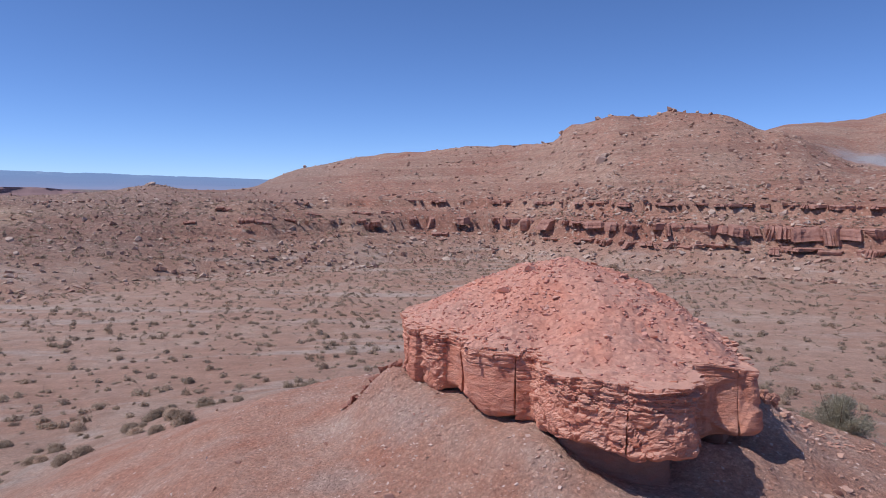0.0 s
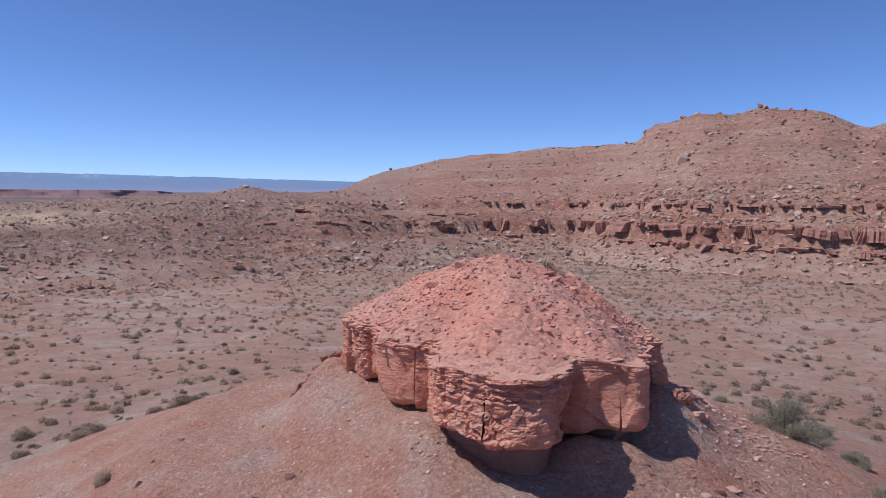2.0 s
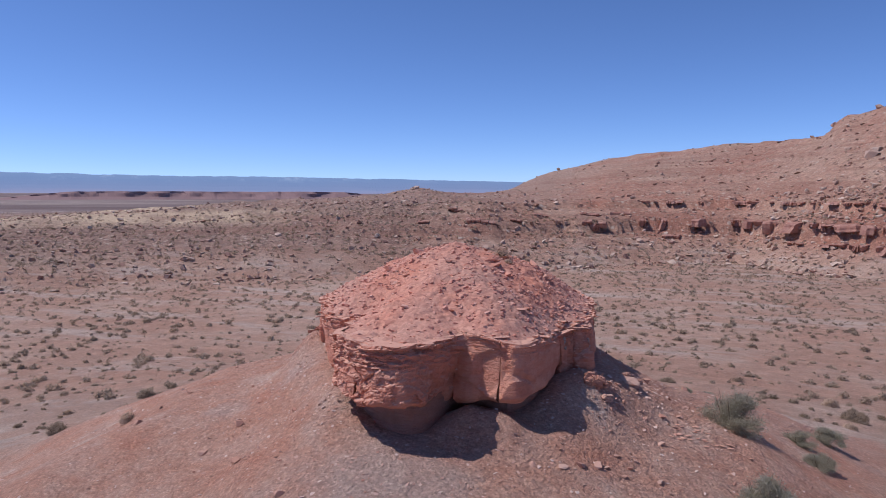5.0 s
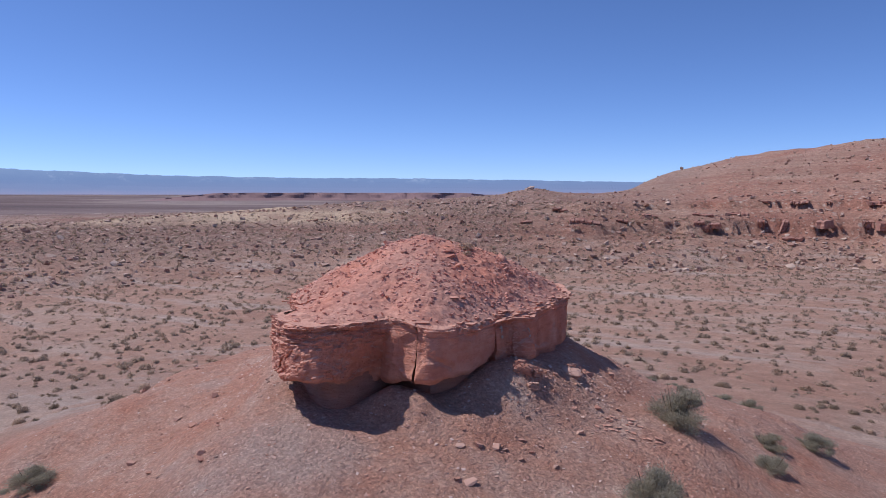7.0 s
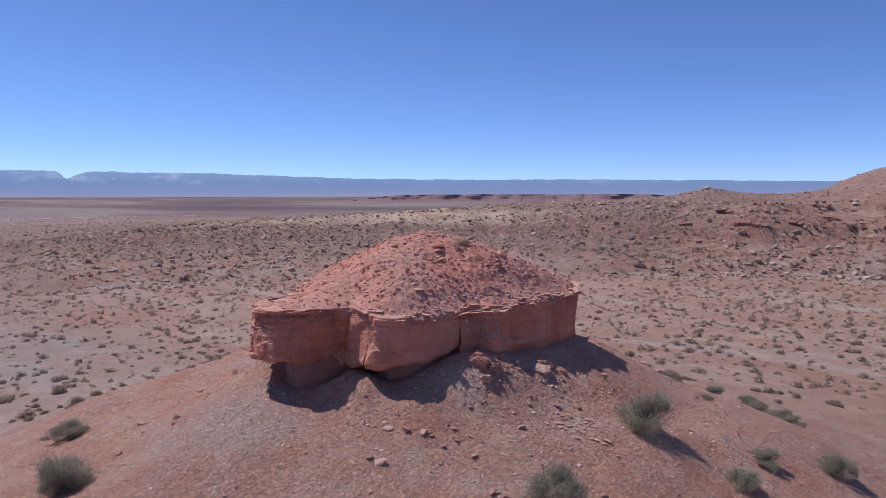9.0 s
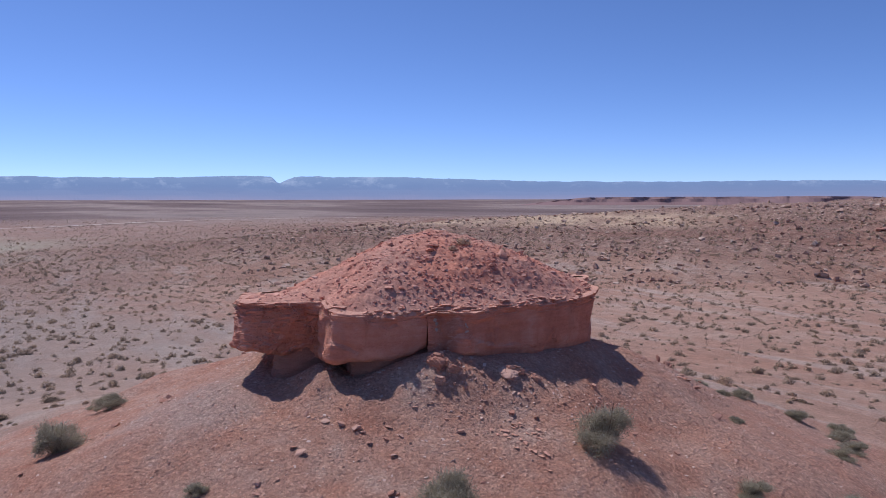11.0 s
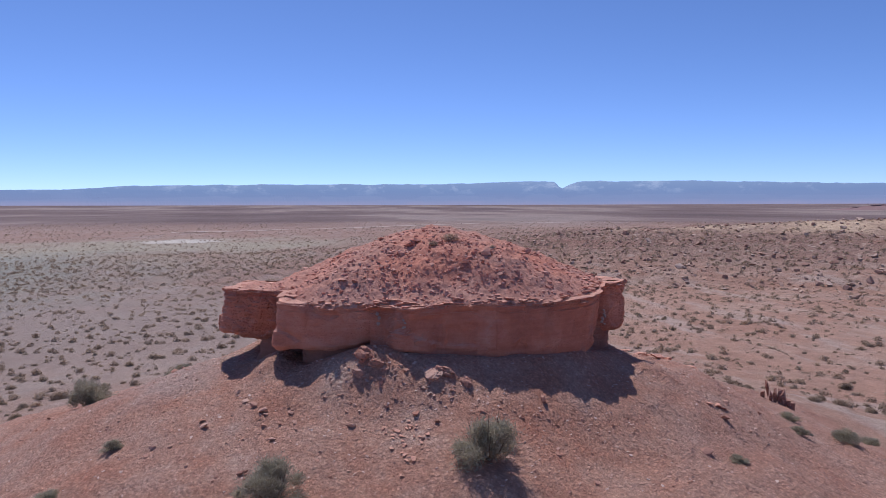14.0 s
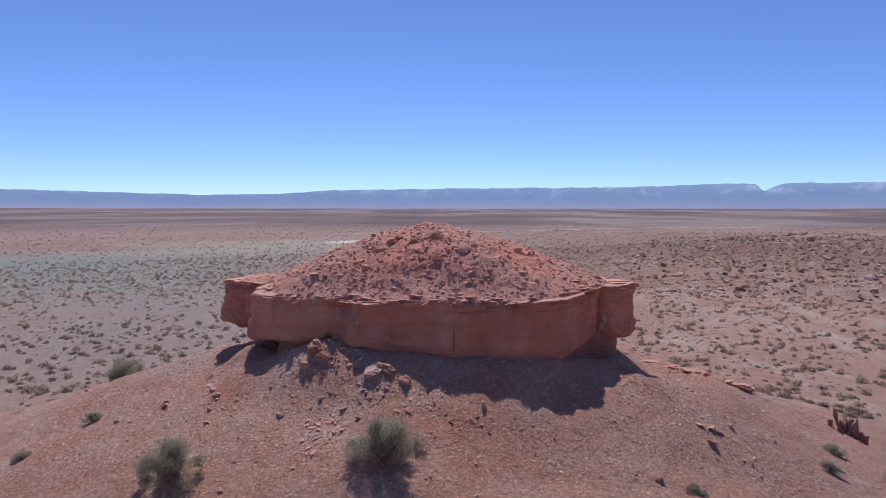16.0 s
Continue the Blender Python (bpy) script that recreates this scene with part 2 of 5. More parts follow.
def land_height(x, y):
    x, y = np.asarray(x, float), np.asarray(y, float)
    az = np.degrees(np.arctan2(x - HUB[0], y - HUB[1]))
    r = np.hypot(x - HUB[0], y - HUB[1])
    wob = 1 + 0.018 * fbm(x * 0.03, y * 0.03, 0, 30, 3)
    rr = r * wob
    fr, br, bz = np.interp(az, AZ, FOOT_R), np.interp(az, AZ, BENCH_R), np.interp(az, AZ, BENCH_Z)
    cr, cz = np.interp(az, AZ, CREST_R), np.interp(az, AZ, CREST_Z)
    cz = cz - 1.1 * smooth(9.6, 10.6, az) * smooth(28, 24, az)
    cz = cz + np.interp(az, (-36, -31, -27, -25.2, -24.2, -21.8, -18.7, -16.5, -14.7, -13.4, -8.8, -3.5, 1.9, 6.8, 8.2, 8.7, 9.4, 11.8, 15.9, 17.5, 22.1, 24.2, 26), (0, -2.2, -1.9, -0.6, -0.6, -3.0, -4.7, -5.3, -2.6, -0.5, 0.4, -1.3, 0, -2.0, -2.0, 0.4, 1.1, 1.0, -0.5, 0.5, -1.2, -1.5, 0))
    kr, kz = np.interp(az, AZ, BACK_R), np.interp(az, AZ, BACK_Z)
    hill = np.where(rr < fr, 0.0, np.where(rr < br, bz * (np.maximum(rr - fr, 0) / (br - fr)) ** 0.85, np.where(rr < cr, bz + (cz - bz) * ((rr - br) / (cr - br)),
                    np.where(rr < kr, cz + (kz - cz) * smooth(cr, kr, rr), kz * (1 - smooth(kr, kr * 1.6, rr))))))
    rough = smooth(1.0, 5.0, hill)
    gully = 1 - np.abs(fbm(az * 0.5, rr * 0.012, 0, 41, 3)) * 2
    lift = hill + rough * (0.9 * fbm(x * 0.06, y * 0.06, 0, 31, 4) - 0.35 * gully + 0.28 * fbm(x * 0.35, y * 0.35, 0, 33, 3) + 0.16 * fbm(x * 0.9, y * 0.9, 0, 34, 2))
    edge = lift + 0.30 * fbm(az * 1.7, 0.2, 0, 35, 3) + 0.18 * vnoise(az * 5.0, 0.7, 0, 36)
    led = np.interp(az, AZ, LEDGE)
    lift = lift + led * (np.interp(edge, Z_IN, Z_OUT) - edge)
    plain = 0.22 * fbm(x * 0.035, y * 0.035, 0, 21, 4) + 0.07 * fbm(x * 0.25, y * 0.25, 0, 22, 3)
    far = smooth(300, 900, r)
    plain = plain * (1 - 0.6 * far) + 21 * smooth(1000, 3900, r)
    cone = cone_height(x, y)
    near = 0.10 * fbm(x * 0.6, y * 0.6, 0, 23, 4) + 0.035 * fbm(x * 3.1, y * 3.1, 0, 24, 3)
    return np.maximum(hill * 0, lift) + plain + cone + near * smooth(0.3, 3, cone)


def ground_at(x, y):
    return float(land_height(np.array([x]), np.array([y]))[0])


# ---------------------------------------------------------------- materials
def shader(name, roughness=0.92):
    m = bpy.data.materials.new(name)
    m.use_nodes = True
    nt = m.node_tree
    b = nt.nodes["Principled BSDF"]
    b.inputs["Roughness"].default_value = roughness
    b.inputs["Specular IOR Level"].default_value = 0.15
    return m, nt, b


def node(nt, kind, **sets):
    n = nt.nodes.new(kind)
    for key, value in sets.items():
        n.inputs[key.replace("_", " ")].default_value = value
    return n


def noise_node(nt, co, scale, detail=6.0, rough=0.6, stretch=None):
    if stretch:
        mp = nt.nodes.new("ShaderNodeMapping")
        mp.inputs["Scale"].default_value = stretch
        nt.links.new(co, mp.inputs["Vector"])
        co = mp.outputs[0]
    n = node(nt, "ShaderNodeTexNoise", Scale=scale, Detail=detail, Roughness=rough)
    nt.links.new(co, n.inputs["Vector"])
    return n.outputs["Fac"]


def ramp(nt, fac, stops):
    r = nt.nodes.new("ShaderNodeValToRGB")
    els = r.color_ramp.elements
    while len(els) < len(stops):
        els.new(0.5)
    for e, (p, c) in zip(els, stops):
        e.position, e.color = p, (*c, 1) if len(c) == 3 else (c[0], c[0], c[0], 1)
    nt.links.new(fac, r.inputs[0])
    return r.outputs[0]


def mix(nt, fac, a, b, mode="MIX"):
    m = nt.nodes.new("ShaderNodeMix")
    m.data_type, m.blend_type = "RGBA", mode
    for sock, v in ((m.inputs[0], fac), (m.inputs[6], a), (m.inputs[7], b)):
        if isinstance(v, (int, float)):
            sock.default_value = v
        elif isinstance(v, tuple):
            sock.default_value = (*v, 1)
        else:
            nt.links.new(v, sock)
    return m.outputs[2]


def calc(nt, op, a, b=0.0, c=0.0):
    m = nt.nodes.new("ShaderNodeMath")
    m.operation = op
    for sock, v in zip(m.inputs, (a, b, c)):
        if isinstance(v, (int, float)):
            sock.default_value = v
        else:
            nt.links.new(v, sock)
    return m.outputs[0]


def bump(nt, b, height, strength=0.5, distance=0.05):
    n = node(nt, "ShaderNodeBump", Strength=strength, Distance=distance)
    nt.links.new(height, n.inputs["Height"])
    nt.links.new(n.outputs[0], b.inputs["Normal"])


def place(nt):
    return nt.nodes.new("ShaderNodeNewGeometry").outputs["Position"]


def soil_material():
    m, nt, b = shader("desert_soil", 0.95)
    co = place(nt)
    sep = nt.nodes.new("ShaderNodeSeparateXYZ")
    nt.links.new(co, sep.inputs[0])
    X, Y, Z = sep.outputs
    # plain: pale sand, red wash and grey crust
    big = noise_node(nt, co, 0.045, 6, 0.62)
    base = ramp(nt, big, ((0.30, (0.405, 0.226, 0.152)), (0.5, (0.440, 0.272, 0.192)), (0.68, (0.472, 0.314, 0.228))))
    wash = noise_node(nt, co, 0.11, 8, 0.68)
    base = mix(nt, calc(nt, "MULTIPLY", ramp(nt, wash, ((0.50, (0,)), (0.64, (1,)))), 0.6), base, (0.51, 0.385, 0.295))
    streak = noise_node(nt, co, 1.0, 7, 0.66, (0.035, 0.19, 1.0))
    base = mix(nt, ramp(nt, streak, ((0.53, (0,)), (0.63, (0.65,)))), base, (0.50, 0.40, 0.325))
    rill = noise_node(nt, co, 0.75, 8, 0.72)
    base = mix(nt, 0.6, base, ramp(nt, rill, ((0.3, (0.36,)), (0.5, (0.5,)), (0.68, (0.66,)))), "OVERLAY")
    # trampled litter and small stones
    litter = node(nt, "ShaderNodeTexVoronoi", Scale=2.6)
    nt.links.new(co, litter.inputs["Vector"])
    pick = nt.nodes.new("ShaderNodeSeparateColor")
    nt.links.new(litter.outputs["Color"], pick.inputs[0])
    spot = ramp(nt, litter.outputs["Distance"], ((0.16, (1,)), (0.34, (0,))))
    base = mix(nt, calc(nt, "MULTIPLY", spot, ramp(nt, pick.outputs[0], ((0.62, (0,)), (0.72, (0.35,))))), base, (0.20, 0.135, 0.095))
    base = mix(nt, calc(nt, "MULTIPLY", spot, ramp(nt, pick.outputs[1], ((0.80, (0,)), (0.88, (0.6,))))), base, (0.52, 0.40, 0.31))
    south = ramp(nt, calc(nt, "DIVIDE", calc(nt, "ADD", calc(nt, "SUBTRACT", calc(nt, "MULTIPLY", X, -0.5), Y), calc(nt, "MULTIPLY", calc(nt, "SUBTRACT", noise_node(nt, co, 0.06, 6), 0.5), 40.0)), 100.0), ((0.08, (0,)), (0.34, (0.7,))))
    base = mix(nt, south, base, mix(nt, 0.55, base, (0.27, 0.215, 0.185)))
    # the butte's own red slope
    dx, dy = calc(nt, "SUBTRACT", X, 3.5), calc(nt, "SUBTRACT", Y, 15.0)
    dist = calc(nt, "SQRT", calc(nt, "ADD", calc(nt, "MULTIPLY", dx, dx), calc(nt, "MULTIPLY", dy, dy)))
    wobble = calc(nt, "ADD", dist, calc(nt, "MULTIPLY", calc(nt, "SUBTRACT", noise_node(nt, co, 0.25, 5), 0.5), 10.0))
    near = ramp(nt, calc(nt, "DIVIDE", wobble, 30.0), ((0.42, (1,)), (0.62, (0,))))
    red = ramp(nt, noise_node(nt, co, 0.7, 7, 0.65), ((0.3, (0.49, 0.232, 0.150)), (0.46, (0.52, 0.285, 0.195)), (0.6, (0.54, 0.337, 0.246)), (0.72, (0.575, 0.405, 0.31))))
    base = mix(nt, near, base, red)
    # greyer stony soil on the north-east flank
    flank = ramp(nt, calc(nt, "DIVIDE", calc(nt, "ADD", calc(nt, "SUBTRACT", calc(nt, "ADD", Y, calc(nt, "MULTIPLY", X, 0.35)), 20.0), calc(nt, "MULTIPLY", calc(nt, "SUBTRACT", noise_node(nt, co, 0.35, 6), 0.5), 10.0)), 10.0), ((0.05, (0,)), (0.5, (0.4,))))
    base = mix(nt, calc(nt, "MULTIPLY", flank, near), base, (0.45, 0.270, 0.20))
    # hills: red clay and grey-buff talus
    clay = ramp(nt, noise_node(nt, co, 0.05, 7, 0.65), ((0.32, (0.370, 0.163, 0.108)), (0.47, (0.410, 0.218, 0.149)), (0.62, (0.440, 0.277, 0.194)), (0.75, (0.480, 0.332, 0.239))))
    west_hill = ramp(nt, calc(nt, "DIVIDE", calc(nt, "ADD", calc(nt, "MULTIPLY", X, -1.0), calc(nt, "MULTIPLY", calc(nt, "SUBTRACT", noise_node(nt, co, 0.04, 5), 0.5), 60.0)), 100.0), ((0.26, (0,)), (0.5, (0.75,))))
    clay = mix(nt, west_hill, clay, (0.300, 0.205, 0.158))
    up = ramp(nt, calc(nt, "DIVIDE", Z, 10.0), ((0.16, (0,)), (0.42, (1,))))
    far_enough = ramp(nt, calc(nt, "DIVIDE", dist, 100.0), ((0.70, (0,)), (0.86, (1,))))
    not_far = ramp(nt, calc(nt, "DIVIDE", dist, 1000.0), ((0.5, (1,)), (0.75, (0,))))
    up = calc(nt, "MULTIPLY", up, not_far)
    base = mix(nt, calc(nt, "MULTIPLY", up, far_enough), base, clay)
    buff = calc(nt, "MULTIPLY", ramp(nt, calc(nt, "DIVIDE", Z, 40.0), ((0.26, (0,)), (0.5, (1,)))), ramp(nt, noise_node(nt, co, 0.028, 6, 0.65), ((0.4, (0.05,)), (0.58, (0.6,)))))
    base = mix(nt, calc(nt, "MULTIPLY", buff, calc(nt, "MULTIPLY", up, far_enough)), base, (0.405, 0.27, 0.195))
    speck = noise_node(nt, co, 0.9, 6, 0.75)
    base = mix(nt, calc(nt, "MULTIPLY", calc(nt, "MULTIPLY", up, far_enough), 0.9), base, mix(nt, 0.8, base, ramp(nt, speck, ((0.3, (0.22,)), (0.5, (0.5,)), (0.7, (0.8,)))), "OVERLAY"))
    # pale dots for small stones, dark dots painting the shade under them
    for scale, share, dark, pale in ((0.75, 0.62, (0.19, 0.115, 0.085), (0.58, 0.46, 0.36)), (1.9, 0.44, (0.20, 0.12, 0.088), (0.57, 0.44, 0.34))):
        stone_and_shade_dots = node(nt, "ShaderNodeTexVoronoi", Scale=scale)
        nt.links.new(co, stone_and_shade_dots.inputs["Vector"])
        lot = nt.nodes.new("ShaderNodeSeparateColor")
        nt.links.new(stone_and_shade_dots.outputs["Color"], lot.inputs[0])
        spot = calc(nt, "MULTIPLY", ramp(nt, stone_and_shade_dots.outputs["Distance"], ((0.2, (1,)), (0.36, (0,)))), calc(nt, "MULTIPLY", up, far_enough))
        base = mix(nt, calc(nt, "MULTIPLY", spot, ramp(nt, lot.outputs[0], ((share, (0,)), (share + 0.1, (0.85,))))), base, dark)
        base = mix(nt, calc(nt, "MULTIPLY", spot, ramp(nt, lot.outputs[1], ((share + 0.1, (0,)), (share + 0.2, (0.85,))))), base, pale)
    # bedded rock bands in the hill
    band = noise_node(nt, co, 1.0, 4, 0.6, (0.012, 0.012, 0.675))
    base = mix(nt, calc(nt, "MULTIPLY", calc(nt, "MULTIPLY", ramp(nt, band, ((0.52, (0,)), (0.6, (1,)))), far_enough), calc(nt, "MULTIPLY", up, 0.38)), base, (0.285, 0.140, 0.098))
    # pale sand on the low western rim
    rim_z = ramp(nt, calc(nt, "DIVIDE", Z, 10.0), ((0.60, (0,)), (0.70, (1,)), (0.80, (1,)), (0.95, (0,))))
    west = ramp(nt, calc(nt, "DIVIDE", calc(nt, "MULTIPLY", X, -1.0), 100.0), ((0.62, (0,)), (0.8, (1,))))
    sandy = calc(nt, "MULTIPLY", calc(nt, "MULTIPLY", rim_z, west), ramp(nt, noise_node(nt, co, 0.12, 5), ((0.4, (0.35,)), (0.55, (1,)))))
    base = mix(nt, sandy, base, (0.620, 0.465, 0.310))
    # greenish clay flats in the south-west, with a white pan
    for cx, cy, size, tint, amount in ((150.0, 38.0, 62.0, (0.44, 0.40, 0.29), 0.75), (84.0, 60.0, 56.0, (0.335, 0.340, 0.280), 0.75), (42.0, 8.0, 42.0, (0.35, 0.308, 0.262), 0.55), (-119.0, -190.0, 17.0, (0.42, 0.40, 0.40), 0.9), (88.0, 68.0, 17.0, (0.30, 0.345, 0.29), 0.6), (0.5, -14.1, 0.9, (0.50, 0.39, 0.32), 0.45), (1.4, -17.9, 0.9, (0.50, 0.39, 0.32), 0.45), (2.0, -13.1, 0.8, (0.50, 0.39, 0.32), 0.45), (-3.7, -9.6, 2.2, (0.47, 0.37, 0.31), 0.5)):
        gx, gy = calc(nt, "ADD", X, cx), calc(nt, "ADD", Y, cy)
        gd = calc(nt, "SQRT", calc(nt, "ADD", calc(nt, "MULTIPLY", gx, gx), calc(nt, "MULTIPLY", gy, gy)))
        gw = calc(nt, "ADD", gd, calc(nt, "MULTIPLY", calc(nt, "SUBTRACT", noise_node(nt, co, 2.4 / size, 7), 0.5), size * 1.4))
        base = mix(nt, calc(nt, "MULTIPLY", ramp(nt, calc(nt, "DIVIDE", gw, size), ((0.4, (1,)), (1.0, (0,)))), amount), base, tint)
    hx, hy = calc(nt, "ADD", X, 181.0), calc(nt, "ADD", Y, 38.0)
    hd = calc(nt, "SQRT", calc(nt, "ADD", calc(nt, "MULTIPLY", calc(nt, "MULTIPLY", hx, hx), 0.5), calc(nt, "MULTIPLY", hy, hy)))
    hw = calc(nt, "ADD", hd, calc(nt, "MULTIPLY", calc(nt, "SUBTRACT", noise_node(nt, co, 0.16, 6), 0.5), 16.0))
    base = mix(nt, ramp(nt, calc(nt, "DIVIDE", hw, 20.0), ((0.38, (1,)), (0.62, (0,)))), base, (0.640, 0.590, 0.490))
    # far flats under scrub, the greying of distance haze put into the colour
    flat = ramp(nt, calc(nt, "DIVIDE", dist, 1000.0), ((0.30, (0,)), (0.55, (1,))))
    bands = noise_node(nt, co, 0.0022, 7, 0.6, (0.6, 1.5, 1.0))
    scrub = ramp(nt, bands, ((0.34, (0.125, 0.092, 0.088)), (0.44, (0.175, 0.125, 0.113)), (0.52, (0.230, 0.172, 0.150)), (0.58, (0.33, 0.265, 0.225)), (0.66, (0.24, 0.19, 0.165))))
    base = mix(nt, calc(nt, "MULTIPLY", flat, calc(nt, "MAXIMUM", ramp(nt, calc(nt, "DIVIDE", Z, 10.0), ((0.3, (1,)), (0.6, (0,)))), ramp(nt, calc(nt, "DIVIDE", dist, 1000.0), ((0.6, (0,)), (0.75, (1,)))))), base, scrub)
    # gravel: pale and dark chips
    fine = noise_node(nt, co, 9.0, 5, 0.7)
    base = mix(nt, 0.5, base, ramp(nt, fine, ((0.25, (0.22,)), (0.5, (0.5,)), (0.75, (0.80,)))), "OVERLAY")
    vor = node(nt, "ShaderNodeTexVoronoi", Scale=11.0)
    nt.links.new(co, vor.inputs["Vector"])
    cells = node(nt, "ShaderNodeTexVoronoi", Scale=24.0)
    nt.links.new(co, cells.inputs["Vector"])
    tone = nt.nodes.new("ShaderNodeSeparateColor")
    nt.links.new(cells.outputs["Color"], tone.inputs[0])
    base = mix(nt, calc(nt, "MULTIPLY", near, 0.5), base, ramp(nt, tone.outputs[0], ((0.0, (0.36,)), (0.55, (0.5,)), (0.85, (0.58,)), (1.0, (0.8,)))), "OVERLAY")
    chip = calc(nt, "MULTIPLY", ramp(nt, vor.outputs["Distance"], ((0.10, (1,)), (0.24, (0,)))), calc(nt, "MULTIPLY", near, ramp(nt, noise_node(nt, co, 1.3, 4), ((0.4, (0.15,)), (0.58, (0.85,))))))
    base = mix(nt, calc(nt, "MULTIPLY", chip, 0.6), base, (0.58, 0.415, 0.325))
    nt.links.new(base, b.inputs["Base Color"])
    h = calc(nt, "ADD", calc(nt, "ADD", noise_node(nt, co, 2.2, 10, 0.72), calc(nt, "MULTIPLY", tone.outputs[1], 0.06)), calc(nt, "MULTIPLY", calc(nt, "SUBTRACT", 1.0, vor.outputs["Distance"]), 0.15))
    h = calc(nt, "ADD", h, calc(nt, "MULTIPLY", calc(nt, "MULTIPLY", noise_node(nt, co, 0.45, 6, 0.7), far_enough), 3.0))
    bump(nt, b, h, 1.0, 0.22)
    return m


def rock_material(name, dark, mid, light, layer=9.0, strata=0.6, top_tint=None):
    m, nt, b = shader(name, 0.9)
    co = place(nt)
    warp = noise_node(nt, co, 0.8, 3)
    rnd = nt.nodes.new("ShaderNodeObjectInfo").outputs["Random"]
    lay = noise_node(nt, co, 1.0, 5, 0.7, (0.5, 0.5, layer))
    blot = noise_node(nt, co, 1.7, 8, 0.65)
    f = calc(nt, "ADD", calc(nt, "MULTIPLY", lay, strata), calc(nt, "MULTIPLY", blot, 1 - strata))
    f = calc(nt, "ADD", f, calc(nt, "MULTIPLY", calc(nt, "SUBTRACT", rnd, 0.5), 0.10))
    col = ramp(nt, f, ((0.34, dark), (0.5, mid), (0.66, light)))
    grain = noise_node(nt, co, 42.0, 4, 0.7)
    col = mix(nt, 0.35, col, ramp(nt, grain, ((0.3, (0.35,)), (0.7, (0.65,)))), "OVERLAY")
    stain = ramp(nt, noise_node(nt, co, 0.9, 6, 0.6, (1.4, 1.4, 0.35)), ((0.54, (0,)), (0.72, (0.42,))))
    col = mix(nt, stain, col, tuple(v * 0.62 for v in dark))
    # mixes in a second, paler tint where the surface faces up
    if top_tint:
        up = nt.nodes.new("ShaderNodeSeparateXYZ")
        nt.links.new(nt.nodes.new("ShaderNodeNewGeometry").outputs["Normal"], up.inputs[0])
        up_facing = calc(nt, "ADD", up.outputs[2], calc(nt, "MULTIPLY", calc(nt, "SUBTRACT", noise_node(nt, co, 3.0, 5), 0.5), 0.5))
        col = mix(nt, ramp(nt, up_facing, ((0.42, (0,)), (0.85, (0.7,)))), col, top_tint)
    nt.links.new(col, b.inputs["Base Color"])
    fine = noise_node(nt, co, 5.5, 8, 0.68, (1, 1, 2.6))
    h = calc(nt, "ADD", calc(nt, "MULTIPLY", lay, 0.4), calc(nt, "ADD", calc(nt, "MULTIPLY", fine, 0.9), calc(nt, "MULTIPLY", warp, 0.2)))
    bump(nt, b, h, 0.95, 0.1)
    return m


def loose_material(name, dark, mid, light, island=True):
    m, nt, b = shader(name, 0.92)
    geo = nt.nodes.new("ShaderNodeNewGeometry")
    rnd = geo.outputs["Random Per Island"] if island else nt.nodes.new("ShaderNodeObjectInfo").outputs["Random"]
    blot = noise_node(nt, geo.outputs["Position"], 6.0, 6, 0.65)
    f = calc(nt, "ADD", calc(nt, "MULTIPLY", rnd, 0.6), calc(nt, "MULTIPLY", blot, 0.4))
    nt.links.new(ramp(nt, f, ((0.2, dark), (0.5, mid), (0.8, light))), b.inputs["Base Color"])
    bump(nt, b, noise_node(nt, geo.outputs["Position"], 14.0, 6, 0.7), 0.5, 0.03)
    return m


def rubble_soil():
    m, nt, b = shader("red_rubble_soil", 0.95)
    co = place(nt)
    patch = noise_node(nt, co, 0.55, 6, 0.6)
    col = ramp(nt, patch, ((0.32, (0.53, 0.296, 0.216)), (0.48, (0.57, 0.284, 0.199)), (0.62, (0.60, 0.262, 0.172))))
    sep = nt.nodes.new("ShaderNodeSeparateXYZ")
    nt.links.new(co, sep.inputs[0])
    rise = calc(nt, "ADD", calc(nt, "SUBTRACT", sep.outputs[2], 9.0), calc(nt, "MULTIPLY", calc(nt, "SUBTRACT", noise_node(nt, co, 1.1, 5), 0.5), 0.8))
    col = mix(nt, ramp(nt, rise, ((0.05, (0.5,)), (0.5, (0,)))), col, (0.56, 0.31, 0.226))
    vor = node(nt, "ShaderNodeTexVoronoi", Scale=16.0)
    nt.links.new(co, vor.inputs["Vector"])
    grit = nt.nodes.new("ShaderNodeSeparateColor")
    nt.links.new(vor.outputs["Color"], grit.inputs[0])
    col = mix(nt, 0.55, col, ramp(nt, grit.outputs[0], ((0.0, (0.33,)), (0.5, (0.5,)), (1.0, (0.68,)))), "OVERLAY")
    col = mix(nt, 0.5, col, ramp(nt, noise_node(nt, co, 5.0, 7, 0.7), ((0.3, (0.36,)), (0.7, (0.64,)))), "OVERLAY")
    nt.links.new(col, b.inputs["Base Color"])
    h = calc(nt, "ADD", calc(nt, "MULTIPLY", grit.outputs[1], 0.5), noise_node(nt, co, 6.0, 8, 0.7))
    bump(nt, b, h, 0.65, 0.05)
    return m


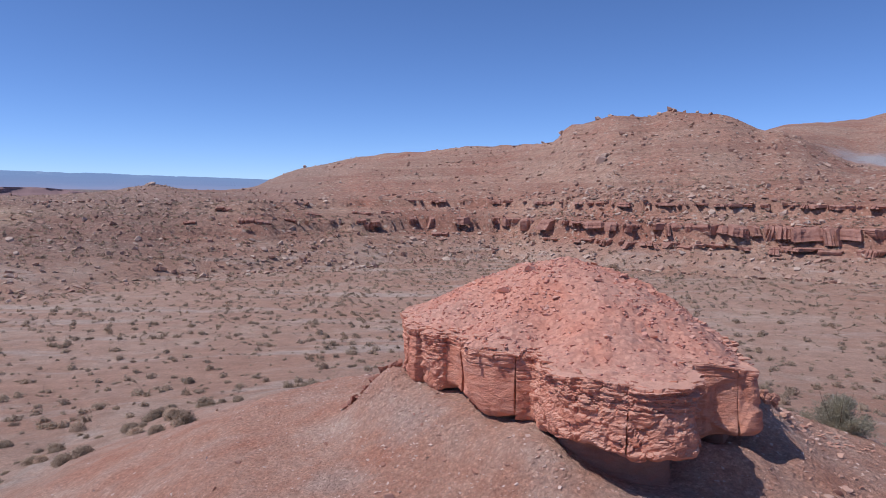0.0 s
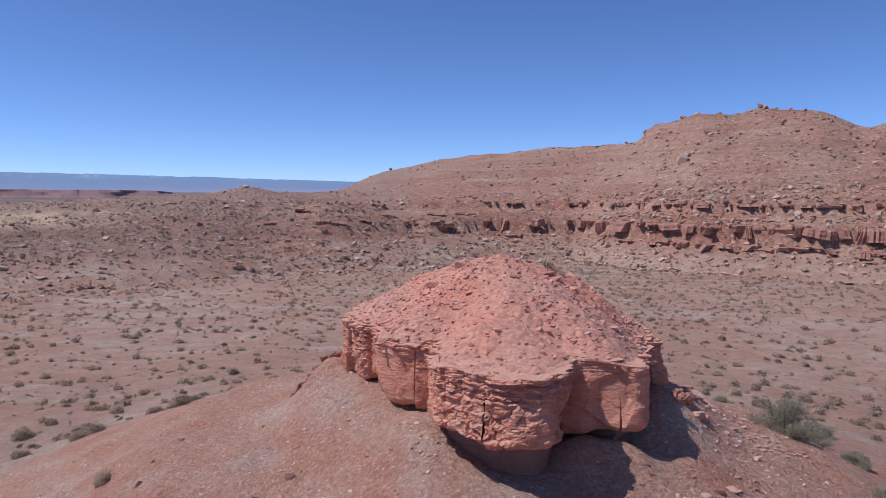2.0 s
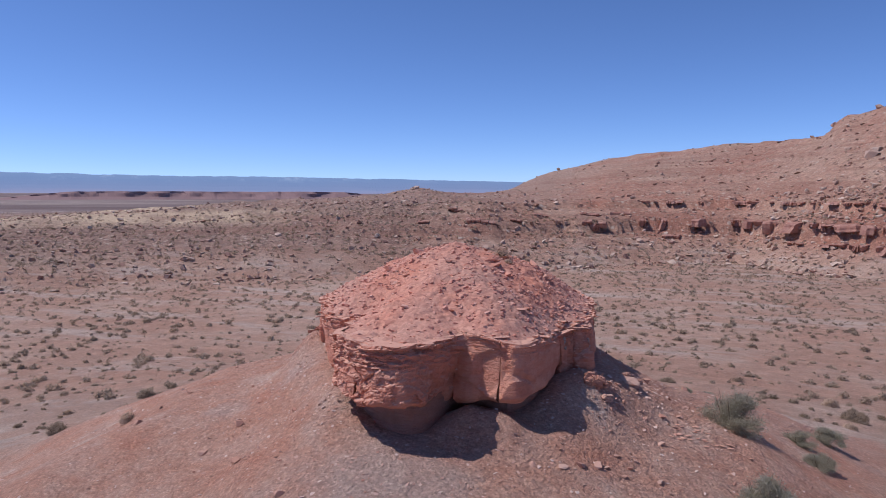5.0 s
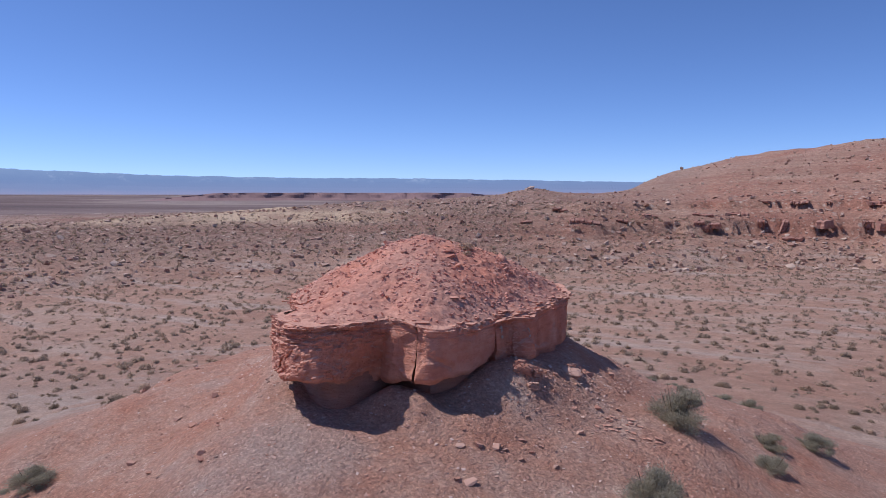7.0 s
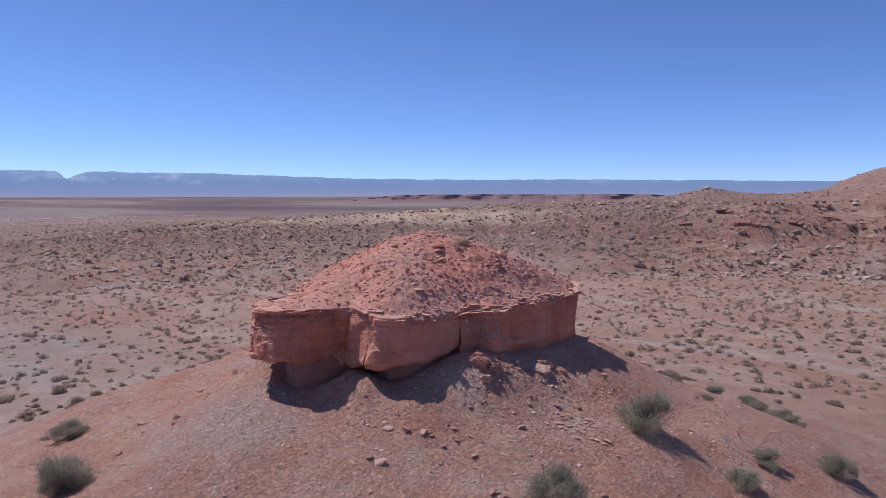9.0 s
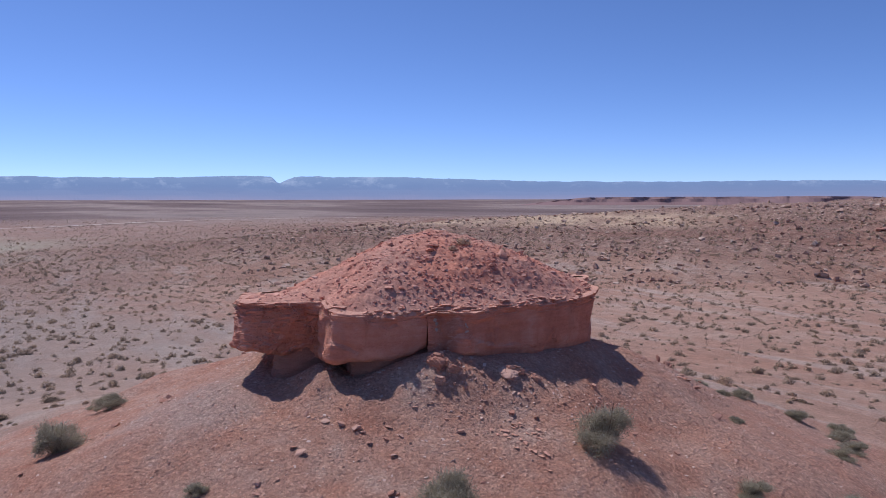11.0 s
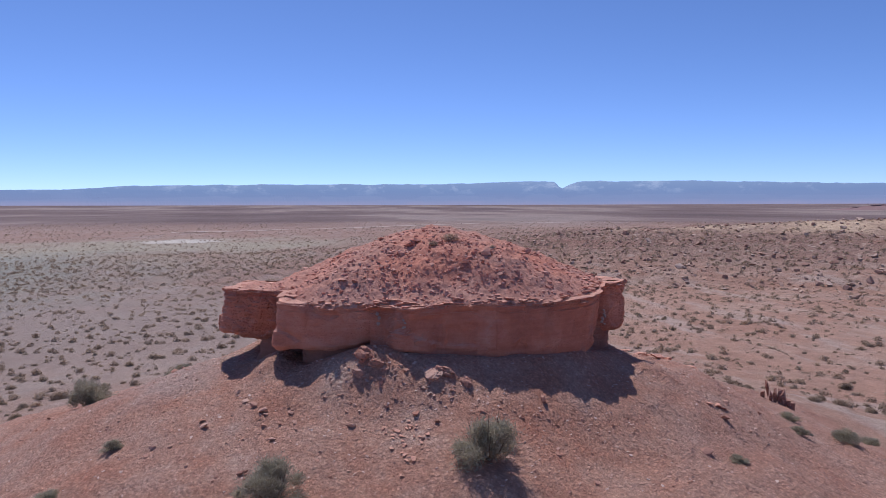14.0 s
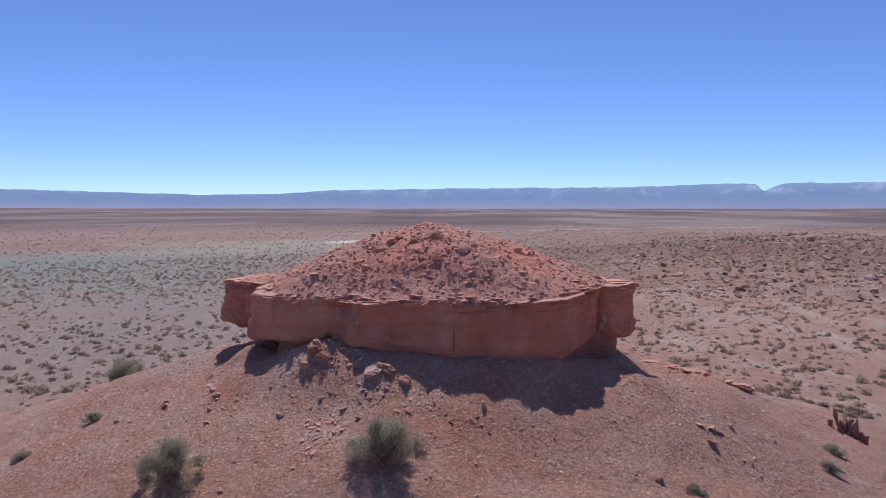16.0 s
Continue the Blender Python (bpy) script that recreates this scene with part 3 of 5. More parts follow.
def leaf_material(name, a, c, d):
    m, nt, b = shader(name, 0.85)
    geo = nt.nodes.new("ShaderNodeNewGeometry")
    big = noise_node(nt, geo.outputs["Position"], 0.35, 3)
    f = calc(nt, "ADD", calc(nt, "MULTIPLY", geo.outputs["Random Per Island"], 0.55), calc(nt, "MULTIPLY", big, 0.45))
    nt.links.new(ramp(nt, f, ((0.2, a), (0.5, c), (0.8, d))), b.inputs["Base Color"])
    b.inputs["Specular IOR Level"].default_value = 0.05
    thin = nt.nodes.new("ShaderNodeBsdfTranslucent")
    nt.links.new(b.inputs["Base Color"].links[0].from_socket, thin.inputs["Color"])
    both = nt.nodes.new("ShaderNodeMixShader")
    both.inputs[0].default_value = 0.45
    nt.links.new(b.outputs[0], both.inputs[1])
    nt.links.new(thin.outputs[0], both.inputs[2])
    nt.links.new(both.outputs[0], nt.nodes["Material Output"].inputs["Surface"])
    return m


def painted_haze_material():
    m, nt, b = shader("haze_painted_escarpment", 1.0)
    co = place(nt)
    sep = nt.nodes.new("ShaderNodeSeparateXYZ")
    nt.links.new(co, sep.inputs[0])
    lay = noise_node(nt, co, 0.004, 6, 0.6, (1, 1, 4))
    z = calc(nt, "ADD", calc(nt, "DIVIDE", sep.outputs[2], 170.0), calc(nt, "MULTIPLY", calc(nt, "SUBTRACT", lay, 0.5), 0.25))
    # distance haze is painted: a blue glow, pinker and paler at the foot
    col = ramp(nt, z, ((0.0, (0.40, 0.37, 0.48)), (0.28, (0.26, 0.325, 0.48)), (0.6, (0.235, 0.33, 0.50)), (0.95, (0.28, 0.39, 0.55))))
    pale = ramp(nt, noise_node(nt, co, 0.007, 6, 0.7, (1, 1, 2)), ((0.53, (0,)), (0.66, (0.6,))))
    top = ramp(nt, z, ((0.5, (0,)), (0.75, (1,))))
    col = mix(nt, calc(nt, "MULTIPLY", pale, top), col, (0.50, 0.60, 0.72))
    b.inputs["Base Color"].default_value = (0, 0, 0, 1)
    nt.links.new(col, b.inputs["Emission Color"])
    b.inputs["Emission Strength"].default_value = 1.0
    return m


SOIL = soil_material()
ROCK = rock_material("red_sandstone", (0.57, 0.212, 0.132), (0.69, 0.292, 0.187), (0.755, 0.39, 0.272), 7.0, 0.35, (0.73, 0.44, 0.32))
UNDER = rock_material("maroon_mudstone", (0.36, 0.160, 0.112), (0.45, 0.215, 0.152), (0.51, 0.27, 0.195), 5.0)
PALE_ROCK = rock_material("pale_sunlit_sandstone", (0.50, 0.38, 0.31), (0.60, 0.48, 0.40), (0.68, 0.57, 0.48))
LEDGE_ROCK = rock_material("dark_ledge_sandstone", (0.32, 0.152, 0.110), (0.42, 0.222, 0.164), (0.50, 0.305, 0.232), 1.6)
CAP_SOIL = rubble_soil()
DOME_CHIPS = loose_material("dome_chips", (0.54, 0.238, 0.165), (0.62, 0.300, 0.216), (0.68, 0.40, 0.308))
CHIPS = loose_material("sandstone_chips", (0.46, 0.24, 0.17), (0.58, 0.36, 0.272), (0.72, 0.55, 0.455))
DOME_STONE = loose_material("dome_sandstone", (0.52, 0.235, 0.16), (0.62, 0.31, 0.217), (0.70, 0.42, 0.315), False)
STONE = loose_material("loose_sandstone", (0.45, 0.228, 0.158), (0.53, 0.30, 0.214), (0.60, 0.385, 0.288), False)
BUFF = loose_material("buff_boulders", (0.37, 0.215, 0.158), (0.47, 0.305, 0.225), (0.60, 0.455, 0.35))
BUFF_ONE = loose_material("weathered_boulder", (0.35, 0.2, 0.145), (0.48, 0.32, 0.24), (0.60, 0.46, 0.36), False)
SAGE = leaf_material("sage_leaves", (0.33, 0.245, 0.175), (0.43, 0.33, 0.238), (0.53, 0.42, 0.312))
GREEN = leaf_material("green_sage_leaves", (0.32, 0.285, 0.20), (0.43, 0.39, 0.28), (0.55, 0.505, 0.385))
TWIG = leaf_material("dry_twigs", (0.14, 0.10, 0.075), (0.2, 0.15, 0.11), (0.26, 0.2, 0.15))
DRY = leaf_material("dry_grass", (0.50, 0.36, 0.25), (0.60, 0.45, 0.33), (0.70, 0.55, 0.42))
HAZE = painted_haze_material()
FAR_ROCK = loose_material("far_red_rock", (0.27, 0.18, 0.17), (0.31, 0.2, 0.185), (0.35, 0.23, 0.21), False)
PALE = loose_material("pale_dust", (0.62, 0.52, 0.44), (0.68, 0.57, 0.48), (0.72, 0.61, 0.52), False)


# ---------------------------------------------------------------- mesh helpers
def mesh_of(name, verts, faces, material, smooth_shade=False):
    me = bpy.data.meshes.new(name)
    verts = np.asarray(verts, np.float32)
    faces = np.asarray(faces, np.int32)
    n, k = faces.shape
    me.vertices.add(len(verts))
    me.vertices.foreach_set("co", verts.ravel())
    me.loops.add(n * k)
    me.loops.foreach_set("vertex_index", faces.ravel())
    me.polygons.add(n)
    me.polygons.foreach_set("loop_start", np.arange(0, n * k, k, dtype=np.int32))
    me.polygons.foreach_set("loop_total", np.full(n, k, np.int32))
    me.polygons.foreach_set("use_smooth", np.full(n, smooth_shade))
    me.materials.append(material)
    me.update(calc_edges=True)
    me.validate()
    return me


def part(name, me, parent, label=""):
    ob = new(name, me)
    ob.parent = parent
    ob.matrix_parent_inverse = parent.matrix_basis.inverted() if parent.parent is None else Matrix()
    if label:
        ob["label"] = label
    return ob


def grid_faces(rows, cols, wrap=False):
    i, j = np.meshgrid(np.arange(rows - 1), np.arange(cols if wrap else cols - 1), indexing="ij")
    i, j = i.ravel(), j.ravel()
    k = (j + 1) % cols
    return np.stack([i * cols + j, i * cols + k, (i + 1) * cols + k, (i + 1) * cols + j], 1)


def stone_shape(seed, flat=0.6, points=13):
    rng = np.random.default_rng(seed)
    bm = bmesh.new()
    for _ in range(points):
        p = rng.uniform(-1, 1, 3)
        p = p / np.abs(p).max() * rng.uniform(0.7, 1.0)
        bm.verts.new((p[0] * 0.5, p[1] * 0.5 * rng.uniform(0.7, 1), p[2] * 0.5 * flat))
    res = bmesh.ops.convex_hull(bm, input=bm.verts)
    bmesh.ops.delete(bm, geom=list({g for g in res["geom_interior"] + res["geom_unused"] if isinstance(g, bmesh.types.BMVert)}), context="VERTS")
    bmesh.ops.triangulate(bm, faces=bm.faces)
    bm.verts.index_update()
    v = np.array([t.co[:] for t in bm.verts])
    f = np.array([[t.index for t in face.verts] for face in bm.faces])
    bm.free()
    return v, f


def boxy_shape(seed):
    """A chamfered, slightly skewed block."""
    rng = np.random.default_rng(seed)
    bm = bmesh.new()
    for sx in (-0.5, 0.5):
        for sy in (-0.5, 0.5):
            for sz in (-0.5, 0.5):
                for axis in range(3):
                    p = np.array((sx, sy, sz)) * rng.uniform(0.92, 1.0, 3)
                    p[axis] *= rng.uniform(0.62, 0.9)
                    bm.verts.new(p)
    bmesh.ops.convex_hull(bm, input=bm.verts)
    bmesh.ops.triangulate(bm, faces=bm.faces)
    bm.verts.index_update()
    v = np.array([t.co[:] for t in bm.verts])
    f = np.array([[t.index for t in face.verts] for face in bm.faces])
    bm.free()
    return v, f


# ---------------------------------------------------------------- ground sheet
def build_ground():
    az = np.concatenate([np.arange(-160, 42, 0.38), np.arange(42, 200, 1.6)])
    rad = [0.0, 1.0, 1.8, 2.4]
    while rad[-1] < 14:
        rad.append(rad[-1] + 0.1)
    while rad[-1] < 88:
        rad.append(rad[-1] * 1.012)
    while rad[-1] < 205:
        rad.append(rad[-1] + 0.75)
    while rad[-1] < 4700:
        rad.append(rad[-1] * 1.03)
    rad = np.array(rad)
    a, r = np.meshgrid(np.radians(az), rad)
    x, y = MID[0] + r * np.sin(a), MID[1] + r * np.cos(a)
    z = np.concatenate([land_height(x[k:k + 60], y[k:k + 60]) for k in range(0, len(rad), 60)])
    f = grid_faces(len(rad), len(az), True)[:, ::-1]
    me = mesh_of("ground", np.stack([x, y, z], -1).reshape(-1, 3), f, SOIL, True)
    return tagged(new("ground", me), "red-brown desert ground rising into stony hills", "ground", kind="structure")


build_ground()


# ---------------------------------------------------------------- distant escarpment
def build_escarpment():
    yaw = np.linspace(6, 150, 620)
    knots = (6, 18, 36, 45, 55, 65, 73.2, 73.9, 74.5, 75.0, 78, 84, 97, 104, 108, 112, 118, 126, 134, 150)
    px = (20, 27, 35, 35, 38, 46, 47, 40, 33, 47, 47, 43, 42, 40, 38, 31, 28, 32, 36, 38)
    top = 11 + np.interp(yaw, knots, px) * 3.2
    top = top + 2.2 * np.round(2 * fbm(yaw * 0.6, 0.0, 0, 70, 3)) + 1.5 * fbm(yaw * 3.0, 0, 0, 71, 3)
    rows = []
    for depth, frac in ((0, -0.05), (130, 0.12), (260, 0.34), (330, 0.52), (345, 0.8), (365, 0.97), (400, 1.0), (650, 1.0), (660, -0.05)):
        d = 3900 + depth + 60 * fbm(yaw * 0.5, frac * 2, 0, 72, 3)
        a = np.radians(yaw)
        rows.append(np.stack([12 - d * np.sin(a), 8 + d * np.cos(a), top * frac], -1))
    v = np.array(rows)
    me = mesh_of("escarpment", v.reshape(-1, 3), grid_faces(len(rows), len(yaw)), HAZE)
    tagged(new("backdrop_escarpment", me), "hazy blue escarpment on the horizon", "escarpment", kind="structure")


build_escarpment()


# ---------------------------------------------------------------- the butte
butte = tagged(new("rock_butte"), "red sandstone butte with a rubble-covered dome on a stony slope", "rock outcrop")
butte.location = (MID[0], MID[1], 7.0)
bpy.context.view_layer.update()


def build_dome(parent):
    step = 0.04
    gx, gy = np.arange(-1.3, 6.9, step), np.arange(10.0, 21.8, step)
    x, y = np.meshgrid(gx, gy)
    x = x + 0.3 * step * vnoise(x * 9, y * 9, 0, 10)
    y = y + 0.3 * step * vnoise(x * 9, y * 9, 0, 11)
    edge = rim_inside(x, y)
    z = dome_height(x, y)
    size, border = cells(x * 5.5, y * 5.5, z * 0, 710)
    grain, rim = cells(x * 10, y * 10, z * 0, 711)
    lump = np.clip(size + 0.3, 0, 1) * np.minimum(border * 2.2, 1) - 0.25
    fine = np.clip(grain + 0.4, 0, 1) * np.minimum(rim * 2, 1) - 0.3
    z = z + 0.045 * lump * smooth(0.1, 0.5, edge) + 0.02 * fine - 0.05 * smooth(0.05, 0.0, edge)
    f = grid_faces(len(gy), len(gx))
    f = f[edge.ravel()[f].min(1) > 0.0]
    used = np.unique(f)
    slot = np.full(x.size, -1)
    slot[used] = np.arange(len(used))
    me = mesh_of("debris_cap", np.stack([x, y, z], -1).reshape(-1, 3)[used], slot[f], CAP_SOIL, True)
    return part("debris_cap", me, parent, "bright red rubble and soil heaped into a dome")


def resample(p, step):
    q = np.vstack([p, p[:1]])
    d = np.concatenate([[0], np.cumsum(np.hypot(*np.diff(q, axis=0).T))])
    k = max(12, int(d[-1] / step))
    t = np.linspace(0, d[-1], k, endpoint=False)
    return np.stack([np.interp(t, d, q[:, 0]), np.interp(t, d, q[:, 1])], 1)


def cells(x, y, z, seed):
    """Nearest cell of a jittered lattice: its own random value, and the distance to the border with its neighbour."""
    ix, iy, iz = (np.floor(v).astype(np.int64) for v in (x, y, z))
    first, second, value = np.full(x.shape, 9.0), np.full(x.shape, 9.0), np.zeros(x.shape)
    for a in (-1, 0, 1):
        for b in (-1, 0, 1):
            for c in (-1, 0, 1):
                jx, jy, jz = ix + a, iy + b, iz + c
                d = np.sqrt((jx + 0.5 + 0.45 * lattice(jx, jy, jz, seed) - x) ** 2 + (jy + 0.5 + 0.45 * lattice(jx, jy, jz, seed + 1) - y) ** 2 + (jz + 0.5 + 0.45 * lattice(jx, jy, jz, seed + 2) - z) ** 2)
                closer = d < first
                second = np.where(closer, first, np.minimum(second, d))
                value = np.where(closer, lattice(jx, jy, jz, seed + 3), value)
                first = np.where(closer, d, first)
    return value, second - first


def rock_block(outer, feet, outs, beds, rough, seed, material, step=0.028):
    """A jointed block of the cliff: its plan lofted upwards, massive below, thin-bedded and broken above."""
    rng = np.random.default_rng(seed)
    outer = np.array(outer, float)
    d = np.concatenate([[0], np.cumsum(np.hypot(*np.diff(outer, axis=0).T))])
    run = np.linspace(0, d[-1], max(8, int(d[-1] / step)))
    p = np.stack([np.interp(run, d, outer[:, 0]), np.interp(run, d, outer[:, 1])], 1)
    for _ in range(3):
        p[1:-1] = 0.25 * p[:-2] + 0.5 * p[1:-1] + 0.25 * p[2:]
    foot, out = np.interp(run, d, feet), np.interp(run, d, outs)
    t = np.gradient(p, axis=0)
    t /= np.maximum(np.hypot(t[:, 0], t[:, 1]), 1e-6)[:, None]
    nrm = np.stack([t[:, 1], -t[:, 0]], 1)
    top = rim_top(p[:, 0], p[:, 1])
    tall = float((top - foot).mean())
    f, bed = [], []
    level = 0.0
    while level < 1 - beds:
        f.append(level)
        bed.append(-1)
        level += 0.028 / tall
    k = 0
    while level < 1 - 0.008:
        th = min(rng.uniform(0.02, 0.062) / tall, 1 - level)
        for g in (0.06, 0.5, 0.94):
            f.append(level + g * th)
            bed.append(k)
        level, k = level + th, k + 1
    f, bed = np.array(f)[:, None], np.array(bed)[:, None]
    n, m = len(f), len(p)
    x, y = np.broadcast_to(p[:, 0], (n, m)), np.broadcast_to(p[:, 1], (n, m))
    z = foot + f * (top - foot)
    inset = 0.13 * fbm(x * 0.8, y * 0.8, z * 1.0, 300, 3)
    facet, border = cells(x * 1.5, y * 1.5, z * 1.3 + 0.3 * x, 360)
    inset = inset + 0.07 * facet * smooth(0.0, 0.22, border)
    lumps, seam = cells(x * 4.2 + 0.4 * vnoise(x * 3, y * 3, z * 3, 77), y * 4.2, z * 6.5, seed + 70)
    broken = smooth(-0.25, 0.35, fbm(x * 1.1, y * 1.1, z * 1.2, 331, 3) + 0.4 * (rough - 0.75))
    inset = inset + broken * rough * (0.032 * lumps + 0.014 * smooth(0.12, 0.0, seam))
    chips, _ = cells(x * 11, y * 11, z * 17, seed + 80)
    inset = inset + (0.004 + 0.012 * broken * min(rough, 1.0)) * chips
    inset = inset + 0.02 * rough * fbm(x * 6, y * 6, z * 8, seed + 5, 3)
    # thin beds: each bed breaks into slabs of its own length and reach
    wide = 0.10 + 0.26 * ((np.maximum(bed, 0) * 0.618) % 1)
    edge = run + 0.05 * vnoise(np.broadcast_to(run * 7, (n, m)), z * 9, 0, seed + 21)
    slab = lattice(np.floor(edge / wide + bed * 0.37).astype(np.int64), bed + 0 * x.astype(np.int64), 1, seed)
    reach = lattice(np.floor(edge / 0.75 + bed * 0.21).astype(np.int64), bed + 0 * x.astype(np.int64), 5, seed)
    high = smooth(1 - beds, 1.0, f)
    amount = (0.35 + 0.65 * broken) * (0.4 + 0.6 * high)
    inset = inset + np.where(bed >= 0, amount * (0.042 * slab + 0.032 * reach) + np.where(bed % 4 == 1, 0.02, -0.004), 0.0)
    inset = inset - 0.055 * smooth(0.90, 0.96, f) * (0.6 + 0.8 * vnoise(np.broadcast_to(run * 2.2, (n, m)), 0.0, 0.0, seed + 90))
    # rounded foot
    inset = inset + 0.12 * np.maximum(0, 1 - f / 0.13) ** 2
    inset = inset - out * (1 - f) ** 1.3
    ends = np.minimum(run, run[-1] - run)
    inset = np.maximum(inset + 0.008 * smooth(0.04, 0.0, ends) ** 2, -0.2 - np.maximum(out, 0) * (1 - f))
    qx, qy = x - nrm[:, 0] * inset, y - nrm[:, 1] * inset
    z = z + 0.03 * fbm(x * 0.5, y * 0.5, 0, 6, 2) + 0.012 * vnoise(x * 2, y * 2, z * 3, 7)
    z = z + 0.16 * (1 - f) ** 3 * fbm(x * 1.3, y * 1.3, 0, 14, 3) + 0.045 * f ** 4 * fbm(x * 2.6, y * 2.6, 0, seed + 51, 3)
    back = MID + 0.6 * (p[[-1, m // 2, 0]] - MID)
    rows = []
    for i in range(n):
        rows.append(np.vstack([np.column_stack([qx[i], qy[i], z[i]]), np.column_stack([back, np.full(3, z[i].mean())])]))
    for frac in (0.8, 0.4):
        c = rows[-1].mean(0)
        rows.append(c + (rows[-1] - c) * np.array((frac, frac, 0.5)))
    c = rows[0].mean(0)
    rows.insert(0, c + (rows[0] - c) * np.array((0.6, 0.6, 1)) + np.array((0, 0, 0.25)))
    v = np.array(rows)
    return mesh_of("rock_block", v.reshape(-1, 3), grid_faces(len(v), m + 3, True), material)


def build_blocks(parent):
    for k, (outer, feet, outs, beds, rough, label) in enumerate(BLOCKS):
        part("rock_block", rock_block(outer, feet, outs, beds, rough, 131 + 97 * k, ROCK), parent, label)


def build_pedestal(parent):
    n = 360
    a = np.linspace(-np.pi, np.pi, n, endpoint=False)
    z = np.linspace(6.4, 8.2, 28)
    A, Z = np.meshgrid(a, z)
    east = smooth(0.1, 0.5, np.cos(A - 0.35))
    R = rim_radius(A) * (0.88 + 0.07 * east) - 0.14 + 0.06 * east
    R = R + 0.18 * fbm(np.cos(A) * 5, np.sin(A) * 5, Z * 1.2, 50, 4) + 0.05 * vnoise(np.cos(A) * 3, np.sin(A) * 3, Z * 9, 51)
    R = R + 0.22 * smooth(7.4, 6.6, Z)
    v = np.stack([MID[0] + R * np.cos(A), MID[1] + R * np.sin(A), Z], -1)
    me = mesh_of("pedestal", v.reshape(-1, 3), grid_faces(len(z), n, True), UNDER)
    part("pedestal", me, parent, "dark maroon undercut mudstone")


def build_rim_slabs(parent):
    """Thin ragged slabs that edge the cap along the cliff top."""
    rng = np.random.default_rng(64)
    shapes = []
    for k in range(9):
        v, f = boxy_shape(640 + k)
        shapes.append(mesh_of("rim_slab", v, f, ROCK))
    ring = resample(RIM, 0.095)
    for p in ring:
        q = p + (p - MID) / np.linalg.norm(p - MID) * rng.normal(-0.13, 0.08)
        if (q[0] < 0 and q[1] > 17) or math.hypot(p[0] - 4.3, p[1] - 12.45) < 0.45:
            continue
        turn = math.atan2(p[1] - MID[1], p[0] - MID[0]) + math.pi / 2 + rng.normal(0, 0.35)
        ob = part("rim_slab", shapes[rng.integers(9)], parent)
        size = (0.06 + 0.36 * rng.random() ** 3, rng.uniform(0.06, 0.24), rng.uniform(0.015, 0.04))
        ob.matrix_basis = parent.matrix_basis.inverted() @ Matrix.LocRotScale((q[0], q[1], float(dome_height(np.array([q[0]]), np.array([q[1]]))[0]) + rng.uniform(-0.025, 0.0)), Euler((rng.normal(0, 0.09), rng.normal(0, 0.09), turn)), size)
        ob.matrix_parent_inverse = Matrix()


def build_flakes(parent):
    """Broken flakes wedged in the cracks of the shaded face, coloured pale for sunlight caught there."""
    rng = np.random.default_rng(66)
    shapes = [mesh_of("pale_flake", *stone_shape(660 + k, 0.8), PALE_ROCK) for k in range(4)]
    for x, y, z0, z1, n in ((6.40, 15.05, 8.05, 8.6, 7), (5.97, 14.46, 8.4, 8.68, 4), (3.62, 20.56, 7.9, 8.3, 8)):
        for k in range(n):
            ob = part("pale_flake", shapes[rng.integers(4)], parent, "broken flake of rock in a crack, coloured pale as if sunlit")
            z = z0 + (z1 - z0) * (k + 0.5) / n
            m = Matrix.LocRotScale((x + rng.normal(0, 0.015), y + rng.normal(0, 0.03), z), Euler(rng.normal(0, 0.5, 3)), (0.09 * rng.uniform(0.6, 1.2), 0.1 * rng.uniform(0.6, 1.3), 0.09 * rng.uniform(0.7, 1.4)))
            ob.matrix_basis = parent.matrix_basis.inverted() @ m
            ob.matrix_parent_inverse = Matrix()


build_dome(butte)
build_flakes(butte)
build_rim_slabs(butte)
build_blocks(butte)
build_pedestal(butte)


# ---------------------------------------------------------------- loose stones
TINY = [stone_shape(980 + k, (0.4, 0.55)[k % 2], 9) for k in range(8)]
SHAPES = [stone_shape(900 + k, (0.25, 0.38, 0.5, 0.7)[k % 4]) for k in range(12)]


def strew(name, xs, ys, zs, sizes, rng, material, sink=0.32, tilt=0.35, squash=0.62):
    """Many small stones joined into one mesh."""
    vs, fs, base = [], [], 0
    for x, y, z, s in zip(xs, ys, zs, sizes):
        v, f = (SHAPES if s > 0.07 else TINY)[rng.integers(8)]
        e = Euler((rng.normal(0, tilt), rng.normal(0, tilt), rng.uniform(0, 6.28))).to_matrix()
        w = (v * s * rng.uniform(0.75, 1.25, 3) * (1, 1, squash)) @ np.array(e).T
        w = w + (x, y, z - w[:, 2].min() * (1 - 2 * sink) - 0.0)
        vs.append(w)
        fs.append(f + base)
        base += len(v)
    return mesh_of(name, np.concatenate(vs), np.concatenate(fs), material)


def spread_sizes(rng, n, lo, hi, power=2.2):
    return lo + (hi - lo) * rng.random(n) ** power


HILL_MESHES = [mesh_of("boulder", v, f, BUFF_ONE) for v, f in SHAPES]


